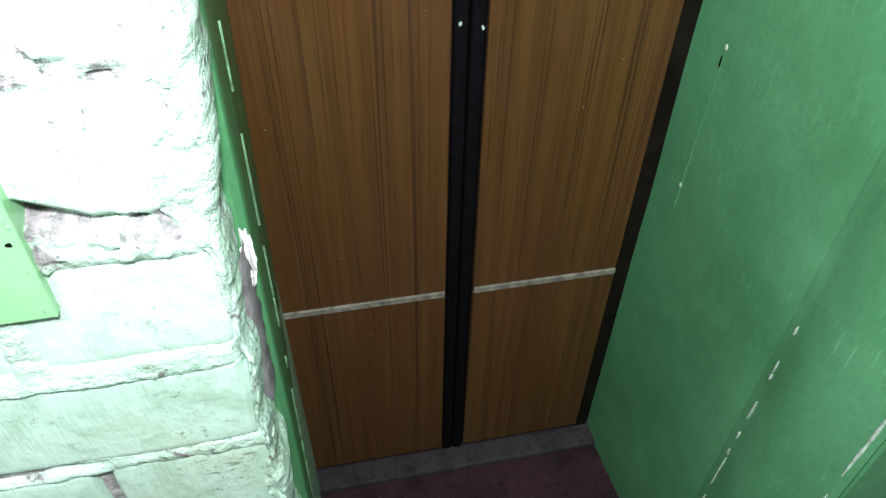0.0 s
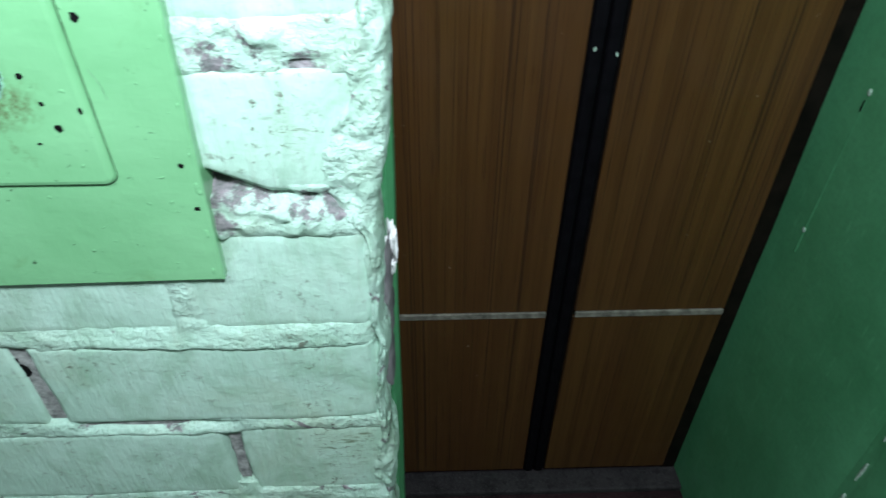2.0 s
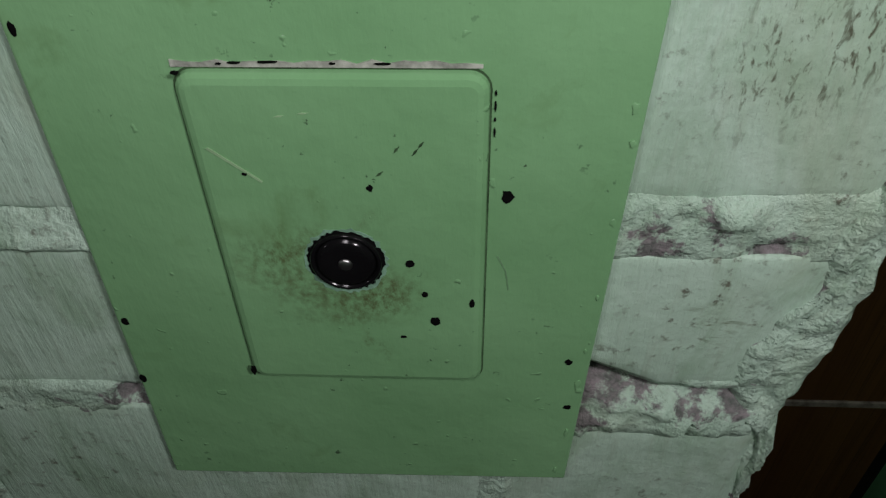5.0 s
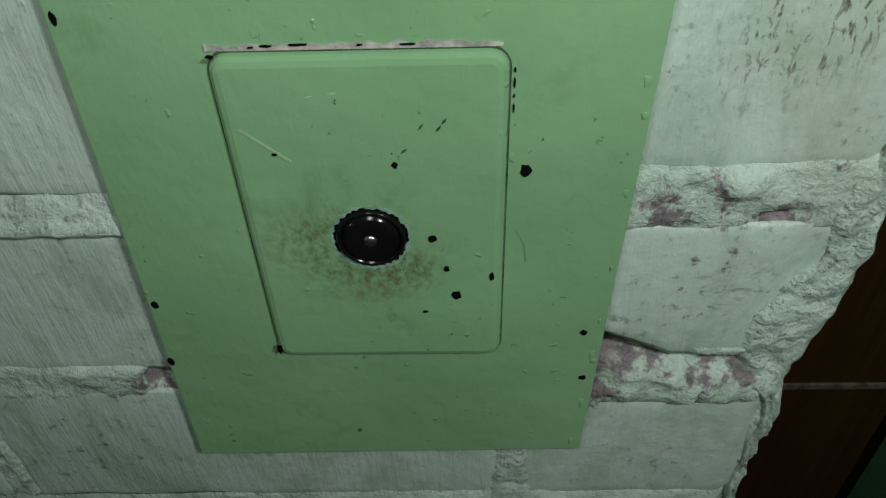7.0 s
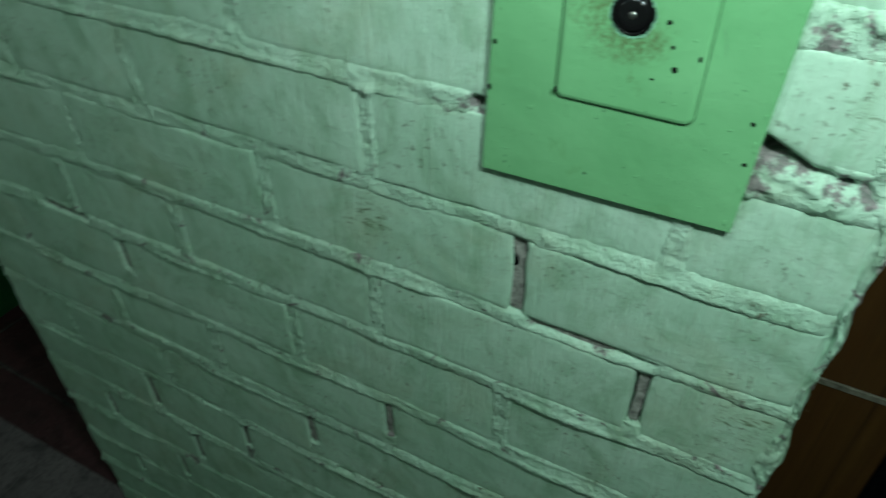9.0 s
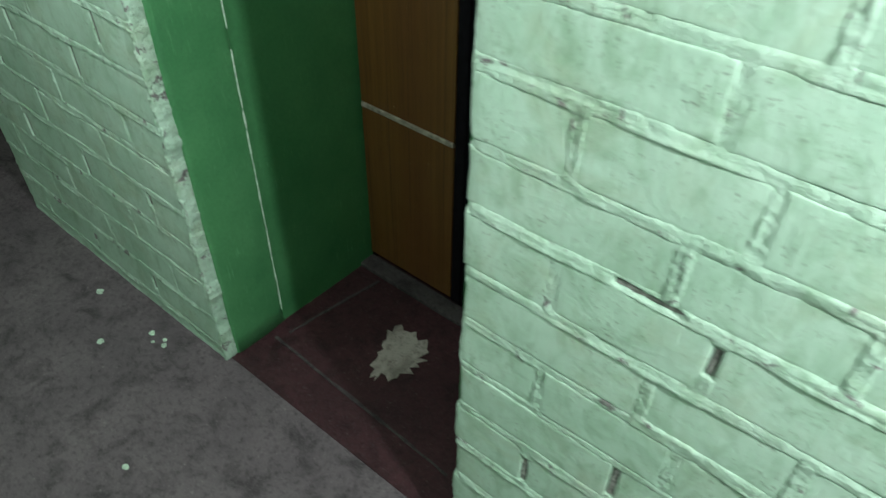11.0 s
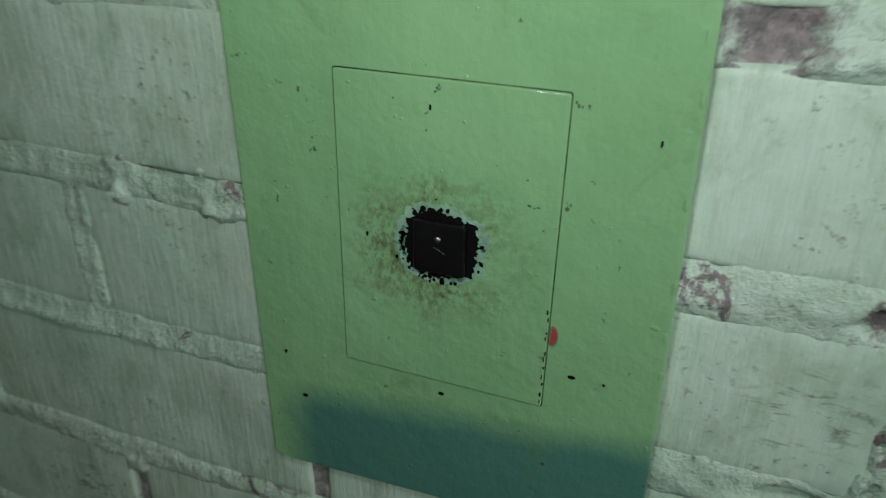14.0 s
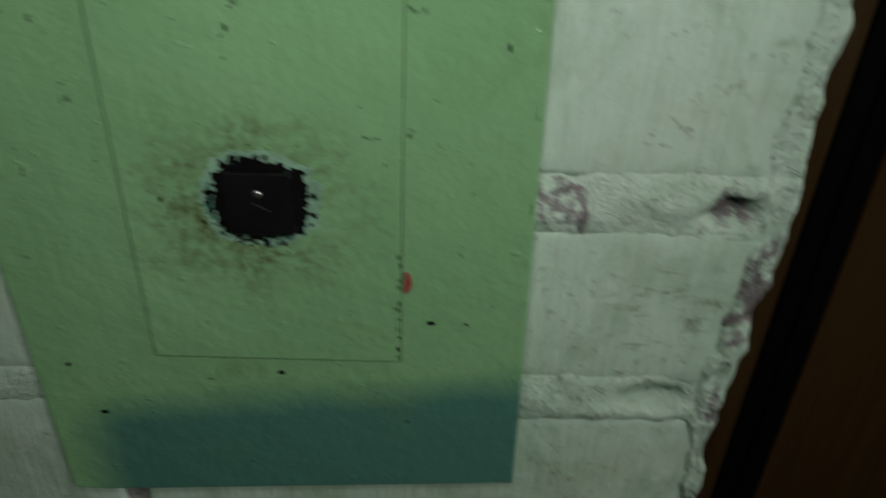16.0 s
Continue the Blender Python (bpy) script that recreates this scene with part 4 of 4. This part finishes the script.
def panel_square():
    thing = tagged(empty("call_panel", 0, 0, 0), "green painted lift call panel with square black button", "call panel", group="lift call panels")
    part("backing_plate", prism([(-1.4265, 1.129), (-1.412, 1.128), (-1.219, 1.138), (-1.2265, 1.418), (-1.4305, 1.412)], -0.0065, 0.012, 0.0012), PLATE_B, thing, "leaf-green enamelled steel plate")
    r = random.Random(2)
    # the same solid sliver, shade of the gap put into its colour
    part("cover_gap_shade", prism(rounded(-1.3752, -1.2725, 1.2112, 1.3597, 0.0012, 2), -0.0070, -0.006), GAP_SCRATCH_GREEN, thing, "dark green hairline painting in the shade of the gap round the cover")
    cover = part("cover", prism(rounded(-1.3747, -1.2730, 1.2117, 1.3592, 0.0012, 2), -0.0080, -0.006, 0.0007), PLATE_B, thing, "flush green cover plate")
    y = -0.0080
    bx, bz = -1.3240, 1.2858

    def ragged_ring(rx, rz, square, slow, quick, turn, count=150):
        pts = []
        for k in range(count):
            a = 2 * math.pi * k / count
            grow = (1 / (abs(math.cos(a)) ** square + abs(math.sin(a)) ** square)) ** (1 / square)
            grow *= 1 + slow * fbm(2 * math.cos(a), 2 * math.sin(a), turn, 2) + quick * fbm(9 * math.cos(a), 9 * math.sin(a), turn + 4, 2)
            pts.append((bx + rx * grow * math.cos(a), bz + rz * grow * math.sin(a)))
        return pts

    part("worn_ring", prism(ragged_ring(0.0222, 0.0197, 2.2, 0.22, 0.14, 5.0), y - 0.0002, y + 0.001), WORN_TEAL, cover, "pale ragged ring of older paint")
    part("button_surround", prism(ragged_ring(0.0170, 0.0160, 3.0, 0.14, 0.20, 11.0), y - 0.0004, y + 0.001), CHIP_HOLE_BLACK, cover, "ragged black hole where the paint is worn off")
    for k in range(64):
        a = r.gauss(math.pi * 1.12, 0.85) if k % 3 else r.uniform(0, 2 * math.pi)
        q = 1.0 + abs(r.gauss(0.0, 0.11))
        size = r.uniform(0.0004, 0.0012) * (1.2 if q < 1.1 else 0.7)
        part("paint_chip", prism(blob(bx + 0.0182 * q * math.cos(a), bz + 0.0168 * q * math.sin(a), size, size * r.uniform(0.7, 1.3), 0.25, k, 8), y - 0.0005, y + 0.0005), CHIP_HOLE_BLACK if r.random() < 0.8 else TEAL, cover)
    button = part("button", prism(rounded(-1.3362, -1.3116, 1.2732, 1.2982, 0.0018), y - 0.0042, y + 0.001, 0.0011), BLACK_PLASTIC, cover, "glossy black square button", smooth=False)
    part("button_face", prism(rounded(-1.3345, -1.3133, 1.2749, 1.2965, 0.0010), y - 0.0045, y - 0.0040, 0.0003), BLACK_PLASTIC, button, "shallow square face")
    # steel dot added for the glint above the square button's middle
    part("glint_dot", lathe(-1.3242, y - 0.0043, 1.2905, [(0.0016, 0.001), (0.0016, -0.0004), (0.0011, -0.0009), (0.0003, -0.001)], 14), STEEL, button, "small bright steel dot added for the glint on the button", smooth=True)
    part("scratch", prism([(-1.3258, 1.2868), (-1.3202, 1.2840), (-1.3204, 1.2836), (-1.3262, 1.2866)], y - 0.00462, y - 0.0044), STEEL, button, "fine pale scratch")
    part("red_spot", prism([(-1.2715 + 0.0028 * math.cos(radians(a)), 1.2515 + 0.0045 * math.sin(radians(a))) for a in range(-95, 100, 15)], -0.0085, -0.006), RED_PAINT, thing, "half-round red paint spot")
    for k, (x, z, rx, rz) in enumerate(((-1.3288, 1.4055, 0.0052, 0.0022), (-1.3240, 1.4040, 0.0026, 0.0026), (-1.3195, 1.4102, 0.0022, 0.0034), (-1.3215, 1.4000, 0.0020, 0.0036), (-1.3188, 1.3950, 0.0019, 0.0034), (-1.3362, 1.4035, 0.0010, 0.0007))):
        part("blue_mark", prism(blob(x, z, rx, rz, 0.42, 500 + k, 17), -0.0071 - 0.00005 * k, -0.006), BLUE_INK, thing, "dark blue broken paint mark")
    chips(thing, [(-1.402, 1.1785, 0.0016, 0.0010), (-1.323, 1.2035, 0.0015, 0.0008), (-1.2605, 1.2315, 0.0017, 0.0008), (-1.246, 1.2313, 0.0007, 0.0006), (-1.412, 1.205, 0.0008, 0.0010), (-1.238, 1.344, 0.0005, 0.0014)], -0.0068, 120)
    chips(cover, [(-1.3605, 1.285, 0.0007, 0.0012), (-1.3300, 1.3475, 0.0006, 0.0012)] + [(-1.2733 - r.uniform(0, 0.0008), 1.2135 + 0.0050 * k + r.uniform(-0.002, 0.002), r.uniform(0.0002, 0.0005), r.uniform(0.0004, 0.0014)) for k in range(11)], -0.0080, 140)
    ragged_edge(thing, -1.2215, -1.2285, 1.15, 1.412, -0.0065, 51, PLATE_B)
    return thing


panel_round()
panel_square()


# ---- small things ----
def crumpled_paper(x, y, z):
    bm = bmesh.new()
    bmesh.ops.create_icosphere(bm, subdivisions=3, radius=1)
    for v in bm.verts:
        c = v.co.copy()
        k = 0.85 + 0.40 * noise.noise(c * 2.3) + 0.25 * noise.cell(c * 2.6)
        v.co = Vector((c.x * 0.0045 * k, c.y * 0.012 * k, c.z * 0.021 * k + 0.004 * c.y))
    ob = part("crumpled_paper", bm, PAPER)
    ob.location = (x, y, z)
    return tagged(ob, "crumpled white paper stuffed into the broken reveal", "paper")


crumpled_paper(0.6895, 0.044, 1.085)
r_ = random.Random(6)
scar = bmesh.new()
line_ = [(0.6838 + 0.0030 * r_.random() + 0.010 * (0.016 * k - 0.07), 0.0, 0.965 + 0.0105 * k) for k in range(14)]
cols_ = [[scar.verts.new((x + dx + r_.uniform(-0.001, 0.001), 0.020 + y + r_.uniform(-0.002, 0.002), z)) for x, _, z in line_] for dx, y in ((-0.012, 0.0), (0.001, 0.002), (0.0035, 0.016), (0.003, 0.036), (-0.004, 0.042))]
for a, b in zip(cols_, cols_[1:]):
    for k in range(len(line_) - 1):
        scar.faces.new((a[k], b[k], b[k + 1], a[k + 1]))
bmesh.ops.recalc_face_normals(scar, faces=scar.faces[:])
tagged(part("plaster_scar", scar, PLASTER, smooth=True), "bare grey plaster where the green reveal broke off", kind="structure")


def flat_patch(name, outline, z, material, label, category):
    bm = bmesh.new()
    top = [bm.verts.new((x, y, z)) for x, y in outline]
    low = [bm.verts.new((x, y, z - 0.004)) for x, y in outline]
    bm.faces.new(top)
    for k in range(len(top)):
        bm.faces.new((top[k - 1], low[k - 1], low[k], top[k]))
    bmesh.ops.recalc_face_normals(bm, faces=bm.faces[:])
    return tagged(part(name, bm, material), label, category)


pr = random.Random(15)
ragged = []
for k in range(44):
    a = 2 * math.pi * k / 44
    q = 1 + pr.uniform(-0.22, 0.18)
    ragged.append((-0.812 + 0.062 * q * math.cos(a) + 0.012 * math.sin(2 * a), 0.285 + 0.082 * q * math.sin(a) - 0.02 * math.cos(a)))
flat_patch("worn_patch", ragged, 0.0052, PATCH_GREY, "ragged pale patch worn through the maroon paint", "worn patch")
for x, y, r in ((-1.585, -0.075, 0.010), (-1.345, -0.07, 0.008), (-1.30, -0.062, 0.006), (-1.285, -0.075, 0.007), (-1.42, -0.17, 0.009), (-1.318, -0.085, 0.004), (-0.385, -0.11, 0.016), (-0.36, -0.10, 0.008), (-0.62, -0.32, 0.008), (-1.05, -0.33, 0.007)):
    drop = [(x + r * (1 + pr.uniform(-0.3, 0.3)) * math.cos(2 * math.pi * k / 10), y + r * (1 + pr.uniform(-0.3, 0.3)) * math.sin(2 * math.pi * k / 10)) for k in range(10)]
    flat_patch("paint_drop", drop, 0.0022, PALE_BEAD, "dried pale mint paint drop on the floor", "paint drop")
for a, b in (((-1.09, 0.128), (-0.50, 0.105)), ((-1.075, 0.16), (-1.03, 0.45))):
    n = 14
    side = Vector((b[1] - a[1], a[0] - b[0])).normalized()
    pts = [(a[0] + (b[0] - a[0]) * k / n, a[1] + (b[1] - a[1]) * k / n) for k in range(n + 1)]
    left = [(x + side.x * 0.004 * pr.uniform(0.3, 1.5), y + side.y * 0.004 * pr.uniform(0.3, 1.5)) for x, y in pts]
    right = [(x - side.x * 0.004 * pr.uniform(0.3, 1.5), y - side.y * 0.004 * pr.uniform(0.3, 1.5)) for x, y in pts[::-1]]
    flat_patch("worn_line", left + right, 0.0050, SILL_GREY, "thin grey line worn into the maroon paint", "worn line")

# ---- the bricks ----
for owner, rows, seed in ((pier_a, bricks_a, 300), (pier_b, bricks_b, 700)):
    for k, (a, b, lo, hi, last, first) in enumerate(rows):
        sag = None
        if owner is pier_a and last and abs(hi - 1.232) < 0.006:
            # its lower edge is broken: high beside the panel, lowest past the middle
            def sag(u, mid=(a + b) / 2):
                x = u + mid
                return 0.013 - 0.018 * min(1.0, max(0.0, (x - 0.600) / 0.040)) + 0.012 * max(0.0, (x - 0.655) / 0.02)
        ob = part("brick", brick_mesh(b - a, hi - lo, seed + k, last, first, sag), BRICK_PAINT, owner, smooth=True)
        ob.location = ((a + b) / 2, 0, (lo + hi) / 2)
